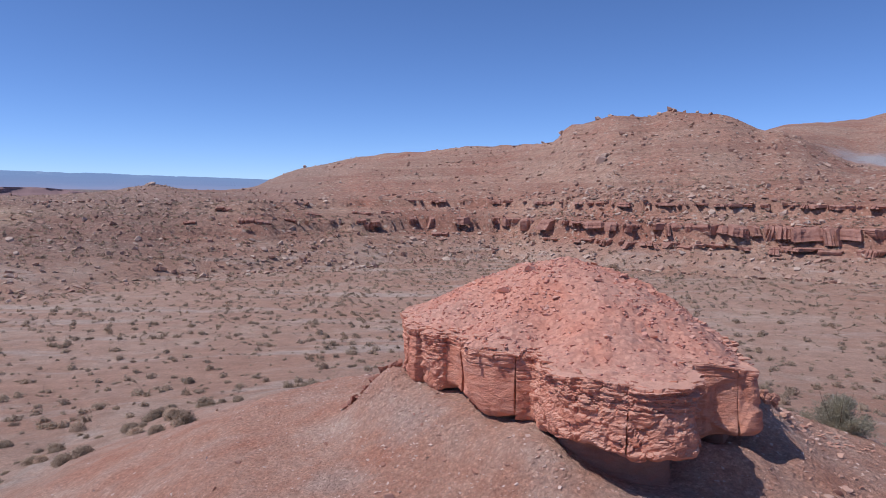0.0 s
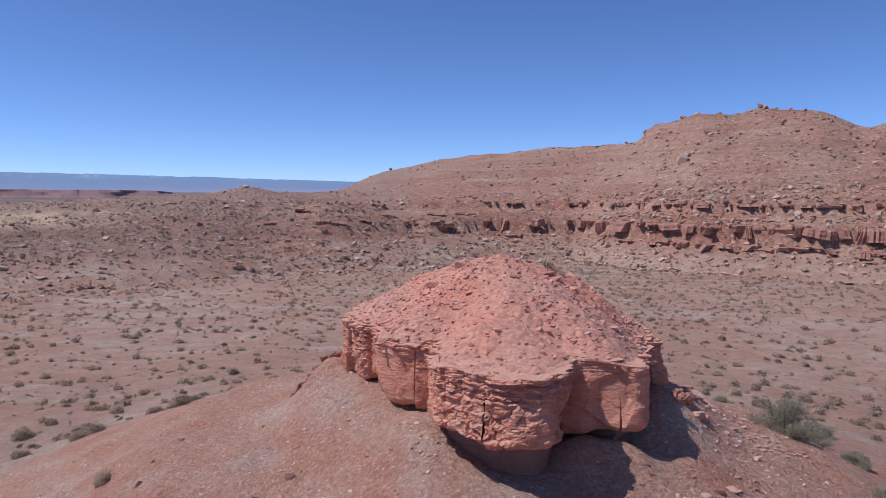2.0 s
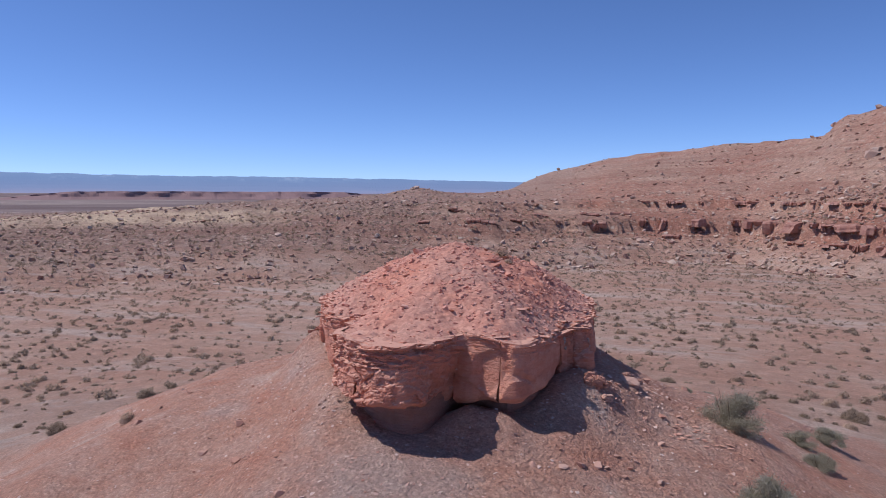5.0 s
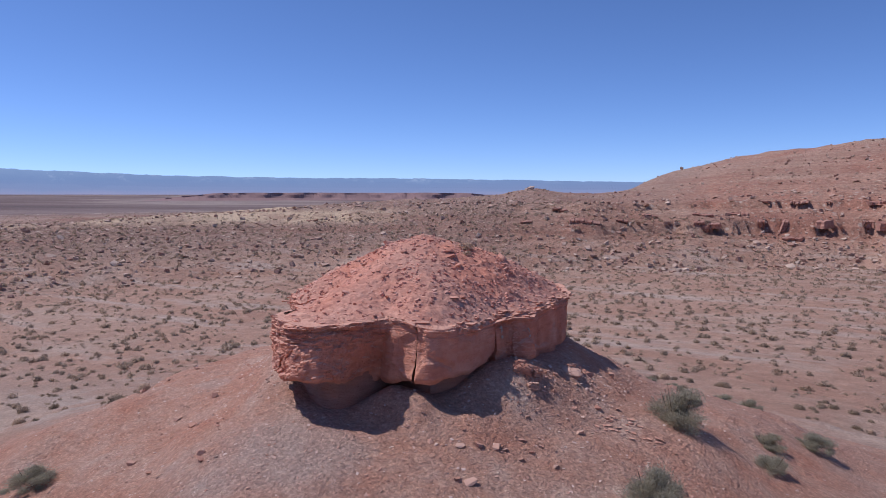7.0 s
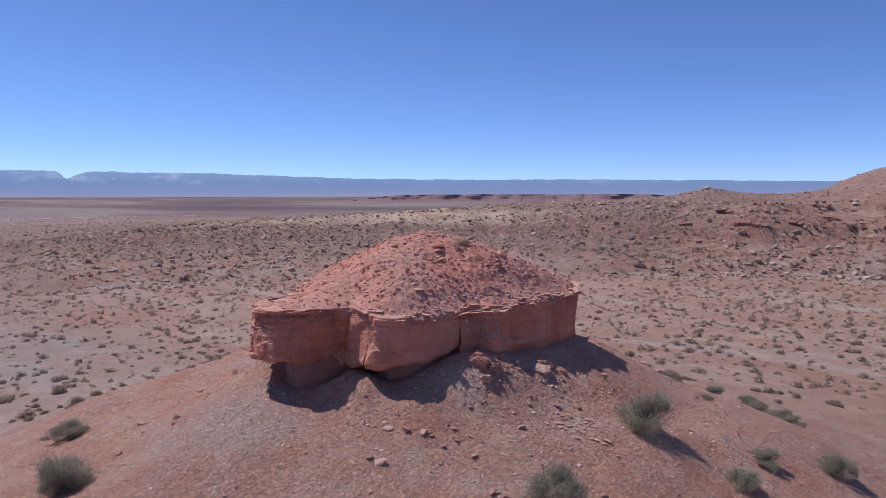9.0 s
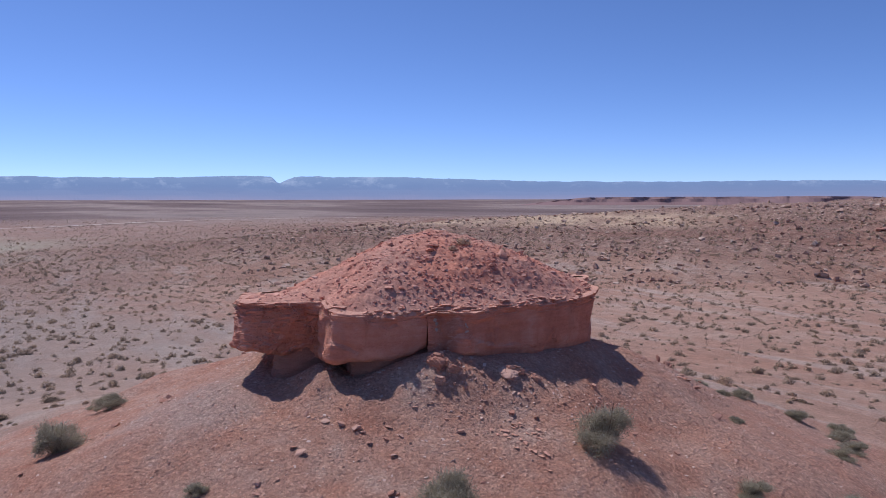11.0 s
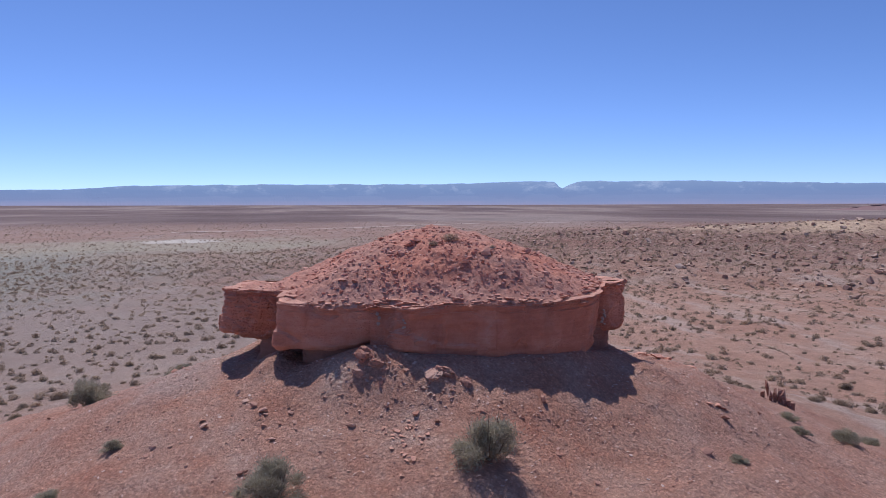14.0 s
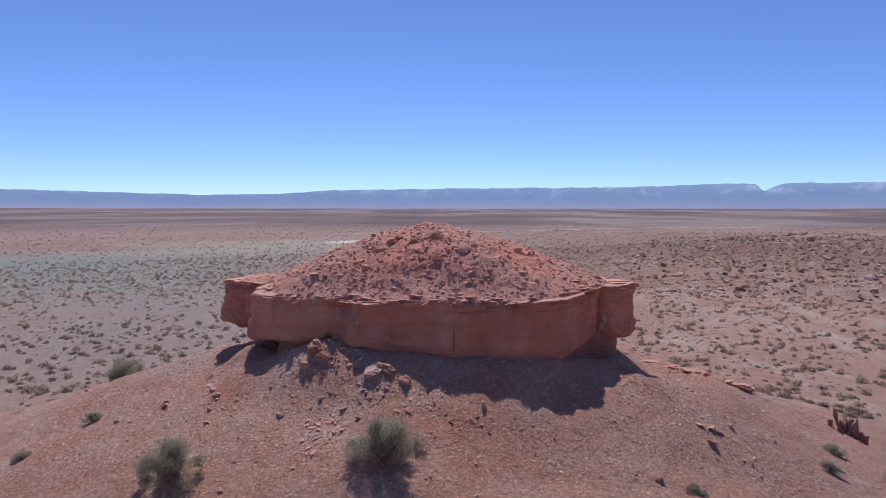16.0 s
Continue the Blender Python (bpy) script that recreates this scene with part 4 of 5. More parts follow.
def build_chips():
    rng = np.random.default_rng(5)
    # rubble on the dome
    n = 27000
    a, s = rng.uniform(-np.pi, np.pi, n), np.sqrt(rng.random(n)) * 0.985
    r = rim_radius(a) * s
    x, y = MID[0] + r * np.cos(a), MID[1] + r * np.sin(a)
    keep = rim_inside(x, y) > 0.02
    x, y = x[keep], y[keep]
    size = spread_sizes(rng, len(x), 0.02, 0.13, 7.0)
    me = strew("dome_rubble", x, y, dome_height(x, y) - 0.018, size, rng, DOME_CHIPS, 0.44, 0.2, 1.0)
    tagged(new("dome_rubble", me), "angular red sandstone chips strewn over the dome", "rubble", kind="stuff")
    # gravel on the slope round the butte
    n = 37000
    a = rng.uniform(-np.pi, np.pi, n)
    d = rng.gamma(1.5, 2.6, n)
    r = soft_rim(a) + d - 0.2
    x, y = MID[0] + r * np.cos(a), MID[1] + r * np.sin(a)
    k = 260
    x[:k], y[:k] = rng.normal(7.1, 0.5, k), rng.normal(15.3, 0.75, k)
    a[:k] = np.arctan2(y[:k] - MID[1], x[:k] - MID[0])
    keep = np.hypot(x - MID[0], y - MID[1]) > rim_radius(a) * 0.97
    x, y = x[keep], y[keep]
    size = spread_sizes(rng, len(x), 0.014, 0.10, 6.0)
    size[:600] *= 1.3
    me = strew("slope_gravel", x, y, land_height(x, y) - 0.005, size, rng, CHIPS, 0.42, 0.28, 0.45)
    tagged(new("slope_gravel", me), "sandstone gravel scattered over the slope", "gravel", kind="stuff")
    # talus on the hills and the low rim
    n = 36000
    az = np.radians(rng.uniform(-80, 40, n))
    foot = np.interp(np.degrees(az), AZ, FOOT_R)
    bench = np.interp(np.degrees(az), AZ, BENCH_R)
    crest = np.interp(np.degrees(az), AZ, CREST_R)
    pick = rng.random(n)
    r = np.where(pick < 0.62, foot + (bench - foot) * rng.uniform(-0.15, 1.15, n), bench + (crest - bench) * rng.random(n))
    x, y = HUB[0] + r * np.sin(az), HUB[1] + r * np.cos(az)
    patch = fbm(x * 0.05, y * 0.05, 0, 61, 3)
    keep = patch + rng.uniform(-0.6, 0.6, n) > -0.1
    x, y, r = x[keep], y[keep], r[keep]
    size = spread_sizes(rng, len(x), 0.13, 1.35, 6.5)
    size = size * np.where(np.interp(np.degrees(np.arctan2(x - HUB[0], y - HUB[1])), (-60, -25, -12, 5), (0.62, 0.7, 0.9, 1.0)) > rng.uniform(0.5, 0.9, len(x)), 1.0, 0.6)
    order = np.argsort(-size * np.where(r < 175, 1.0, 0.8))
    for i in order[:160]:
        ob = new("boulder", HILL_MESHES[rng.integers(len(HILL_MESHES))])
        s = size[i]
        ob.matrix_basis = Matrix.LocRotScale((x[i], y[i], ground_at(x[i], y[i]) + 0.07 * s), Euler((rng.normal(0, 0.2), rng.normal(0, 0.2), rng.uniform(0, 6.28))), (s, s * rng.uniform(0.7, 1), s * rng.uniform(0.7, 1.1)))
        tagged(ob, "weathered buff boulder lying on the stony hillside", "boulder", "boulders on the hill")
    x, y, size = x[order[160:]], y[order[160:]], size[order[160:]]
    me = strew("hill_talus", x, y, land_height(x, y), size, rng, BUFF, 0.3, 0.3, 1.0)
    tagged(new("hill_talus", me), "buff and red boulders littering the hillsides", "boulders", kind="stuff")


build_chips()
STONE_MESHES = [mesh_of("stone", v, f, STONE) for v, f in SHAPES]
DOME_MESHES = [mesh_of("stone", v, f, DOME_STONE) for v, f in SHAPES]


def loose_stone(x, y, size, rng, z=None, shape=None, label="angular red sandstone lump lying on the slope", name="stone"):
    kinds = HILL_MESHES if name == "boulder" else DOME_MESHES if "dome" in label else STONE_MESHES
    me = kinds[rng.integers(len(STONE_MESHES)) if shape is None else shape]
    ob = new(name, me)
    e = (rng.normal(0, 0.25), rng.normal(0, 0.25), rng.uniform(0, 6.28))
    ob.matrix_basis = Matrix.LocRotScale((x, y, (ground_at(x, y) if z is None else z) + size * (0.09 if z is None else 0.05)), Euler(e), (size, size * rng.uniform(0.7, 1), size * rng.uniform(0.75, 1.1)))
    return tagged(ob, label, "stone", "stones round the butte")


def build_stones():
    rng = np.random.default_rng(8)
    known = ((2.4, 9.03, 0.32), (2.2, 9.2, 0.2), (7.14, 12.05, 0.22), (6.86, 11.83, 0.2), (7.37, 12.64, 0.2), (7.24, 10.87, 0.28), (9.04, 11.96, 0.22), (8.15, 21.25, 0.26),
             (7.6, 12.15, 0.18), (6.6, 11.6, 0.2), (6.7, 14.95, 0.16), (7.25, 14.5, 0.14), (7.05, 15.05, 0.14), 
             (7.5, 15.4, 0.15), (7.6, 16.0, 0.15), (7.7, 14.6, 0.14), (8.1, 13.9, 0.2), (8.0, 15.2, 0.22), (8.3, 15.6, 0.18), (6.3, 22.6, 0.3), (5.2, 23.2, 0.22), (1.9, 8.0, 0.2), (1.0, 8.9, 0.22), (0.2, 10.6, 0.24), (-0.9, 12.2, 0.28))
    for x, y, s in known:
        loose_stone(x, y, s, rng)
    for _ in range(110):
        a, d = rng.uniform(-np.pi, np.pi), rng.gamma(1.6, 2.2)
        r = float(rim_radius(a)) + 0.4 + d
        loose_stone(MID[0] + r * math.cos(a), MID[1] + r * math.sin(a), 0.08 + 0.16 * rng.random() ** 3, rng)
    for x, y, s in ((1.96, 15.7, 0.34), (1.35, 15.25, 0.36), (3.53, 16.37, 0.24), (4.0, 15.48, 0.34), (4.58, 17.17, 0.34), (5.23, 13.65, 0.24), (5.28, 13.95, 0.2), (4.12, 15.28, 0.26), (3.2, 14.6, 0.24),
                    (2.3, 14.2, 0.26), (4.5, 15.07, 0.24), (3.7, 16.6, 0.24), (2.8, 20.4, 0.36), (3.6, 18.4, 0.28), (5.0, 16.6, 0.22), (4.9, 18.6, 0.24), (0.9, 16.2, 0.24), (3.9, 12.9, 0.24), (3.0, 12.6, 0.2)):
        loose_stone(x, y, s, rng, float(dome_height(np.array([x]), np.array([y]))[0]), None, "red sandstone lump resting on the dome", "stone")
    for _ in range(60):
        a, s = rng.uniform(-np.pi, np.pi), math.sqrt(rng.random()) * 0.95
        r = float(rim_radius(a)) * s
        x, y = MID[0] + r * math.cos(a), MID[1] + r * math.sin(a)
        loose_stone(x, y, 0.07 + 0.11 * rng.random() ** 2, rng, float(dome_height(np.array([x]), np.array([y]))[0]), None, "red sandstone lump resting on the dome", "stone")


build_stones()


# ---------------------------------------------------------------- hill ledges
def ledge_column(seed, wide, deep, tall, foot, slant):
    """A weathered upright block: front towards -y, top rounded, foot drawn in or splayed."""
    rng = np.random.default_rng(seed)
    n = 9
    u = np.linspace(-0.5, 0.5, n)
    front = -0.5 - 0.22 * (1 - (2 * u) ** 2) * rng.uniform(-0.4, 1.0) + rng.normal(0, 0.07, n)
    plan = np.vstack([np.column_stack([u * wide, front * deep]), [(0.42 * wide, 0.5 * deep), (-0.42 * wide, 0.5 * deep)]])
    rows = []
    for f in (0.0, 0.12, 0.26, 0.4, 0.55, 0.7, 0.82, 0.92, 1.0):
        g = plan.copy()
        face = np.concatenate([np.ones(n), np.zeros(2)])
        push = foot * (1 - f) ** 1.4 + 0.30 * deep * max(0, (f - 0.8) / 0.2) ** 2
        jag = 0.16 * fbm(plan[:, 0] * 1.3 + seed, f * tall * 1.1, 0, seed, 3) + (0.07 if rng.random() < 0.3 else 0.0)
        g[:, 1] += face * (push + jag)
        g[:, 0] = g[:, 0] * (1 - 0.12 * f ** 2) + slant * (f - 0.5) * tall
        rows.append(np.column_stack([g, np.full(len(g), (f - 0.5) * tall) + (0.12 * fbm(plan[:, 0] * 1.1, seed, 0, seed + 3, 2) if f > 0.85 else 0)]))
    c = rows[-1].mean(0)
    rows.append(c + (rows[-1] - c) * np.array((0.3, 0.3, 1)) + (0, 0, 0.06 * tall))
    v = np.array(rows)
    return v.reshape(-1, 3), grid_faces(len(rows), len(plan), True)


def build_ledges():
    rows = ((4.7, 7.1, -6, 41, 2.0, 0.95, 1.0, "row of dark red jointed sandstone blocks along the hillside"),
            (9.4, 10.6, -5, 41, 0.62, 0.7, 0.55, "thin upper row of broken sandstone blocks"),
            (2.6, 4.2, 7, 41, 0.9, 0.7, 0.8, "low broken row of sandstone blocks at the hill foot"))
    for low, high, lo, hi, height, chance, bulk, label in rows:
        rng = np.random.default_rng(int(low * 10))
        cliff = tagged(new("cliff_ledge"), label, "cliff", kind="structure")
        rr = np.arange(85, 165, 0.2)
        az, k = lo, 0
        while az < hi:
            a = math.radians(az)
            x, y = HUB[0] + rr * math.sin(a), HUB[1] + rr * math.cos(a)
            hit = np.nonzero(land_height(x, y) > (low + high) / 2)[0]
            wide = (0.5 + 3.2 * rng.random() ** 2.2) * bulk
            k += 1
            if len(hit) and rng.random() < chance * (0.6 if az < 3 else 1.0):
                r = rr[hit[0]]
                size = 0.72 + 0.75 * float(fbm(az * 0.5, low, 0, 44, 3)) + rng.uniform(-0.18, 0.18)
                deep = rng.uniform(1.7, 2.5) * (0.5 + 0.5 * bulk)
                foot = rng.choice((-0.8, -0.4, 0.1, 0.6, 1.1)) * bulk
                tall = height * size
                me = mesh_of("ledge_block", *ledge_column(int(low * 100) + k, wide * 1.3, deep, tall * 1.15, foot, rng.normal(0.08, 0.17)), LEDGE_ROCK)
                ob = part("ledge_block", me, cliff)
                back = 0.30 * deep + rng.normal(0.0, 0.22) * bulk
                x, y = HUB[0] + (r + back) * math.sin(a), HUB[1] + (r + back) * math.cos(a)
                top = min(high + 0.05, ground_at(HUB[0] + (r + back + 0.8) * math.sin(a), HUB[1] + (r + back + 0.8) * math.cos(a)) + 0.1 + rng.normal(0, 0.16))
                ob.matrix_basis = Matrix.LocRotScale((x, y, top - 0.5 * tall), Euler((rng.normal(0, 0.05), rng.normal(0, 0.05), -a + rng.normal(0, 0.5))), (1, 1, 1))
            az += math.degrees(wide * 0.9 / 112)


build_ledges()


def build_overhangs():
    """Short isolated ledges that jut from the clay slope."""
    rng = np.random.default_rng(52)
    for az, r, wide, tall in ((-19.2, 114.5, 5.2, 1.8), (-13.8, 127, 2.6, 1.0), (-9.5, 131, 3.4, 1.2), (-24.5, 115, 1.8, 0.8), (-16.0, 119, 1.8, 0.8), (-21.5, 121, 2.4, 0.8), (-6.8, 133, 3.2, 1.3), (-9.0, 124, 4.2, 1.5), (-2.5, 127, 3.0, 1.2)):
        a = math.radians(az)
        x, y = HUB[0] + r * math.sin(a), HUB[1] + r * math.cos(a)
        thing = tagged(new("rock_overhang"), "dark red sandstone overhang jutting from the slope", "rock outcrop", "overhangs on the hill")
        n = max(2, int(wide / 1.1))
        for k in range(n):
            t = (k - (n - 1) / 2) * wide / n
            px, py = x + t * math.cos(a), y - t * math.sin(a)
            h = tall * rng.uniform(0.75, 1.0) * (1 - 0.35 * abs(k - (n - 1) / 2) / n)
            me = mesh_of("ledge_block", *ledge_column(5200 + int(az * -10) + k, wide / n * 1.4, 1.9, h, 0.7, rng.normal(0, 0.1)), LEDGE_ROCK)
            ob = part("ledge_block", me, thing)
            top = ground_at(px + 0.9 * math.sin(a), py + 0.9 * math.cos(a)) + 0.16
            ob.matrix_basis = Matrix.LocRotScale((px, py, top - 0.5 * h), Euler((0.05, rng.normal(0, 0.05), -a + rng.normal(0, 0.2))), (1, 1, 1))


build_overhangs()


# ---------------------------------------------------------------- shrubs
def shrub_blades(rng, n, wide, tall, blade, wispy=False):
    """Thin leafy blades springing from a low centre; the outline is ragged."""
    d = rng.normal(0, 1, (n, 3))
    d[:, 2] = np.abs(d[:, 2])
    d /= np.linalg.norm(d, axis=1)[:, None]
    if wispy:
        lobes = np.column_stack([rng.normal(0, 0.23, (26, 2)), rng.uniform(0.08, 0.85, 26)])
        lobes[:, 2] *= np.exp(-3.0 * np.hypot(lobes[:, 0], lobes[:, 1]) ** 2)
        k = rng.integers(26, size=n)
        c = (lobes[k] + rng.normal(0, 1, (n, 3)) * rng.uniform(0.05, 0.12, 26)[k][:, None]) * (wide, wide, tall)
        c[:, 2] = np.maximum(c[:, 2], 0.03)
        up = c / np.linalg.norm(c, axis=1)[:, None] + rng.normal(0, 0.8, (n, 3))
        nrm = np.cross(up, rng.normal(0, 1, (n, 3)))
    else:
        lobes = rng.normal(0, 0.12, (5, 2))
        k = rng.integers(5, size=n)
        c = d * (rng.random(n) ** 0.3)[:, None] * np.array((0.34, 0.34, 0.8))
        c[:, :2] += lobes[k] * 0.62
        c = c * (wide, wide, tall)
        c[:, 2] += 0.04 * tall
        nrm = d + rng.normal(0, 0.45, (n, 3)) + (-0.35, -0.1, 0.9)
        nrm /= np.linalg.norm(nrm, axis=1)[:, None]
        up = np.cross(nrm, np.cross((0.0, 0.0, 1.0) + rng.normal(0, 0.5, (n, 3)), nrm))
    nrm = nrm / np.maximum(np.linalg.norm(nrm, axis=1), 1e-6)[:, None]
    up = up / np.maximum(np.linalg.norm(up, axis=1), 1e-6)[:, None]
    side = np.cross(up, nrm) * blade * rng.uniform(0.2, 0.38, n)[:, None] * (0.45 if wispy else 1.0)
    up = up * blade * rng.uniform(0.8, 1.7, n)[:, None]
    v = np.stack([c - side, c + side, c + up], 1).reshape(-1, 3)
    v[:, 2] = np.maximum(v[:, 2], 0.0)
    return v, np.arange(3 * n).reshape(-1, 3)


def shrub_stems(rng, n, wide, tall):
    vs, fs = [], []
    for k in range(n):
        a, lean = rng.uniform(0, 6.28), rng.uniform(0.25, 1.0)
        tip = np.array((math.cos(a) * wide * 0.42 * lean, math.sin(a) * wide * 0.42 * lean, tall * rng.uniform(0.5, 0.95)))
        bend = tip * (0.6, 0.6, 0.4)
        w = 0.018 * wide
        rings = []
        for p, q in ((np.zeros(3), 1.0), (bend, 0.6), (tip, 0.15)):
            for j in range(3):
                b = j * 2.094
                rings.append(p + np.array((math.cos(b), math.sin(b), 0)) * w * q)
        o = 9 * k
        vs += rings
        for s in (0, 3):
            for j in range(3):
                m = (j + 1) % 3
                fs += [(o + s + j, o + s + m, o + s + 3 + m), (o + s + j, o + s + 3 + m, o + s + 3 + j)]
    return np.array(vs), np.array(fs)


def make_shrub(seed, wide, tall, blades, blade, label, leaf):
    rng = np.random.default_rng(seed)
    thing = tagged(new("shrub"), label, "shrub", "desert shrubs")
    v, f = shrub_stems(rng, 16, wide, tall)
    part("woody_base", mesh_of("woody_base", v, f, TWIG), thing, "dry woody twigs")
    v, f = shrub_blades(rng, blades, wide, tall, blade, blades > 3000)
    part("foliage", mesh_of("foliage", v, f, leaf), thing)
    return thing


def build_shrubs():
    rng = np.random.default_rng(77)
    near = [make_shrub(400 + k, 1.0, 0.8, 13000, 0.05, "grey-green desert shrub growing on the slope", GREEN) for k in range(3)]
    spots = ((9.45, 16.4, 1.08), (10.0, 12.6, 0.95), (2.45, 6.8, 0.95), (11.0, 18.9, 0.75), (11.9, 20.9, 0.85), (11.3, 17.1, 0.7), (8.2, 21.9, 0.35), (7.05, 9.0, 0.42), (8.4, 8.3, 0.4), (9.9, 23.6, 0.6),
             (-1.8, 8.1, 0.85), (5.4, 28.4, 0.75), (6.2, 29.6, 0.8), (7.2, 28.0, 0.7), (4.2, 27.2, 0.7), (3.4, 26.0, 0.5), (4.9, 25.4, 0.45), (2.0, 29.6, 0.6), (8.6, 26.3, 0.75),
             (-7.8, 21.0, 1.0), (-8.5, 20.6, 0.7), (-14.6, 26.1, 0.9), (-15.6, 29.5, 0.9), (-17.6, 25.9, 1.1), (-17.7, 27.9, 0.8), (-14.9, 41.1, 0.9), (-5.6, 13.4, 0.6),
             (-11.3, 21.7, 0.8), (-13.1, 17.3, 1.0), (-23.0, 13.5, 1.1), (-16.0, 10.3, 0.9), (-15.3, -1.5, 1.1), (18.0, 38.5, 1.1), (14.4, 34.5, 0.9), (-7.4, 43.3, 1.0))
    mid = [make_shrub(500 + k, 1.0, 0.42, 1500, 0.06, "low grey-brown desert shrub on the plain", (SAGE, SAGE, DRY, SAGE)[k]) for k in range(4)]
    for i, (x, y, s) in enumerate(spots):
        src = mid[i % 4] if x < -5 or y > 30 else near[i % 3]
        m = pose(x, y, ground_at(x, y) - 0.03, 0, 0, rng.uniform(0, 360))
        ob = src if i < 3 else copy_thing(src, m)
        ob.matrix_basis = m @ Matrix.Diagonal((s, s, s * rng.uniform(0.95, 1.15) * (1.1 if s > 0.9 or src in mid else 0.65), 1))
    # shrubs of the plain: the nearest one by one, the rest as one scrub
    n = 25000
    az = np.radians(rng.uniform(-158, 48, n))
    r = np.sqrt(rng.uniform(16 ** 2, 128 ** 2, n))
    x, y = HUB[0] + r * np.sin(az), HUB[1] + r * np.cos(az)
    keep = (0.6 * fbm(x * 0.06, y * 0.06, 0, 81, 3) + rng.uniform(-0.55, 0.55, n) > -0.34) & (r > 18 + 6 * rng.random(n))
    x, y, r = x[keep], y[keep], r[keep]
    order = np.argsort(r)
    x, y = x[order], y[order]
    size = 0.30 + 0.75 * rng.random(len(x)) ** 2.6
    z = land_height(x, y)
    for i in range(240):
        s = size[i]
        m = pose(x[i], y[i], z[i] - 0.02, 0, 0, rng.uniform(0, 360))
        ob = mid[i] if i < 4 else copy_thing(mid[i % 4], m)
        ob.matrix_basis = m @ Matrix.Diagonal((s, s, s * rng.uniform(0.8, 1.15), 1))
    scrub("plain_scrub", x[240:4000], y[240:4000], z[240:4000], size[240:4000], 90, rng, "low desert shrubs dotted over the near plain")
    scrub("plain_scrub", x[4000:], y[4000:], z[4000:], size[4000:], 32, rng, "low desert shrubs dotted over the plain")
    # scrub beyond: the rim, hill slopes and far flats
    n = 14000
    az = np.radians(rng.uniform(-158, 42, n))
    r = 100 + 420 * rng.random(n) ** 1.7
    x, y = HUB[0] + r * np.sin(az), HUB[1] + r * np.cos(az)
    keep = (np.degrees(az) < -22) | ((r < 260) & (rng.random(n) < 0.25))
    x, y, r = x[keep], y[keep], r[keep]
    scrub("far_scrub", x, y, land_height(x, y), 0.3 + 0.45 * rng.random(len(x)) + r * 0.001, 14, rng, "scrub on the rim and the flats beyond")


def scrub(name, xs, ys, zs, sizes, blades, rng, label):
    kinds = [shrub_blades(rng, blades, 1.0, 0.42, 0.15 if blades > 60 else 0.22 if blades > 20 else 0.34) for _ in range(8)]
    vs, fs, base = [], [], 0
    for x, y, z, s in zip(xs, ys, zs, sizes):
        v, f = kinds[rng.integers(8)]
        a = rng.uniform(0, 6.28)
        c, d = math.cos(a), math.sin(a)
        w = np.column_stack([(v[:, 0] * c - v[:, 1] * d) * s + x, (v[:, 0] * d + v[:, 1] * c) * s + y, v[:, 2] * s * rng.uniform(0.8, 1.2) + z - 0.02])
        vs.append(w)
        fs.append(f + base)
        base += len(v)
    me = mesh_of(name, np.concatenate(vs), np.concatenate(fs), SAGE)
    tagged(new(name, me), label, "shrubs", kind="stuff")


build_shrubs()


# ---------------------------------------------------------------- outcrops and far features
def fin_outcrop(x, y, turn, count, tall, label, seed, gap=0.125):
    """A row of upright weathered slabs."""
    rng = np.random.default_rng(seed)
    thing = tagged(new("rock_fins"), label, "rock outcrop")
    for k in range(count):
        t = (k - (count - 1) / 2) * gap + rng.normal(0, 0.02)
        h = tall * rng.uniform(0.45, 1.0) * (1.0 if 0 < k < count - 1 else 0.7)
        px, py = x + t * math.cos(turn), y + t * math.sin(turn)
        v, f = stone_shape(seed * 10 + k, 1.0)
        v = v * (gap * 1.15 * rng.uniform(0.8, 1.15), gap * 2.6 * rng.uniform(0.7, 1.2), h * 1.35)
        m = np.array(Euler((rng.normal(0, 0.08), rng.normal(0, 0.08), turn + rng.normal(0, 0.2))).to_matrix())
        v = v @ m.T + (px, py, ground_at(px, py) + h * 0.38)
        part("slab", mesh_of("slab", v, f, UNDER if tall < 0.5 else LEDGE_ROCK), thing)


def slab_outcrop(x, y, turn, label, seed, size=1.0, count=6):
    """Thin flat slabs breaking out of the slope."""
    rng = np.random.default_rng(seed)
    thing = tagged(new("slab_outcrop"), label, "rock outcrop")
    for k in range(count):
        v, f = stone_shape(seed * 10 + k, 0.5)
        px, py = x + rng.normal(0, 0.35), y + rng.normal(0, 0.25)
        v = v * (rng.uniform(0.2, 0.5) * size, rng.uniform(0.14, 0.3) * size, rng.uniform(0.05, 0.11) * size * (1.5 if size > 1.2 else 1.0))
        m = np.array(Euler((rng.normal(0, 0.1), rng.normal(0.12, 0.1), turn + rng.normal(0, 0.35))).to_matrix())
        v = v @ m.T + (px, py, ground_at(px, py) + (0.07 if size > 1.2 else 0.02))
        part("slab", mesh_of("slab", v, f, ROCK), thing)


fin_outcrop(0.55, 27.45, 0.95, 8, 0.62, "row of upright jagged red sandstone slabs on the slope", 31)
fin_outcrop(-1.55, 15.95, 2.75, 14, 0.17, "low jagged fin of red rock beside the butte", 32, 0.12)
slab_outcrop(0.41, 23.46, 1.9, "thin sandstone slabs breaking out of the slope", 33, 2.0)
slab_outcrop(-0.56, 24.88, 1.9, "thin sandstone slabs breaking out of the slope", 34, 2.0, 6)
slab_outcrop(1.2, 22.5, 2.1, "thin sandstone slabs breaking out of the slope", 35, 1.3)
slab_outcrop(6.1, 22.8, 2.4, "thin sandstone slabs breaking out of the slope", 36, 1.0, 4)
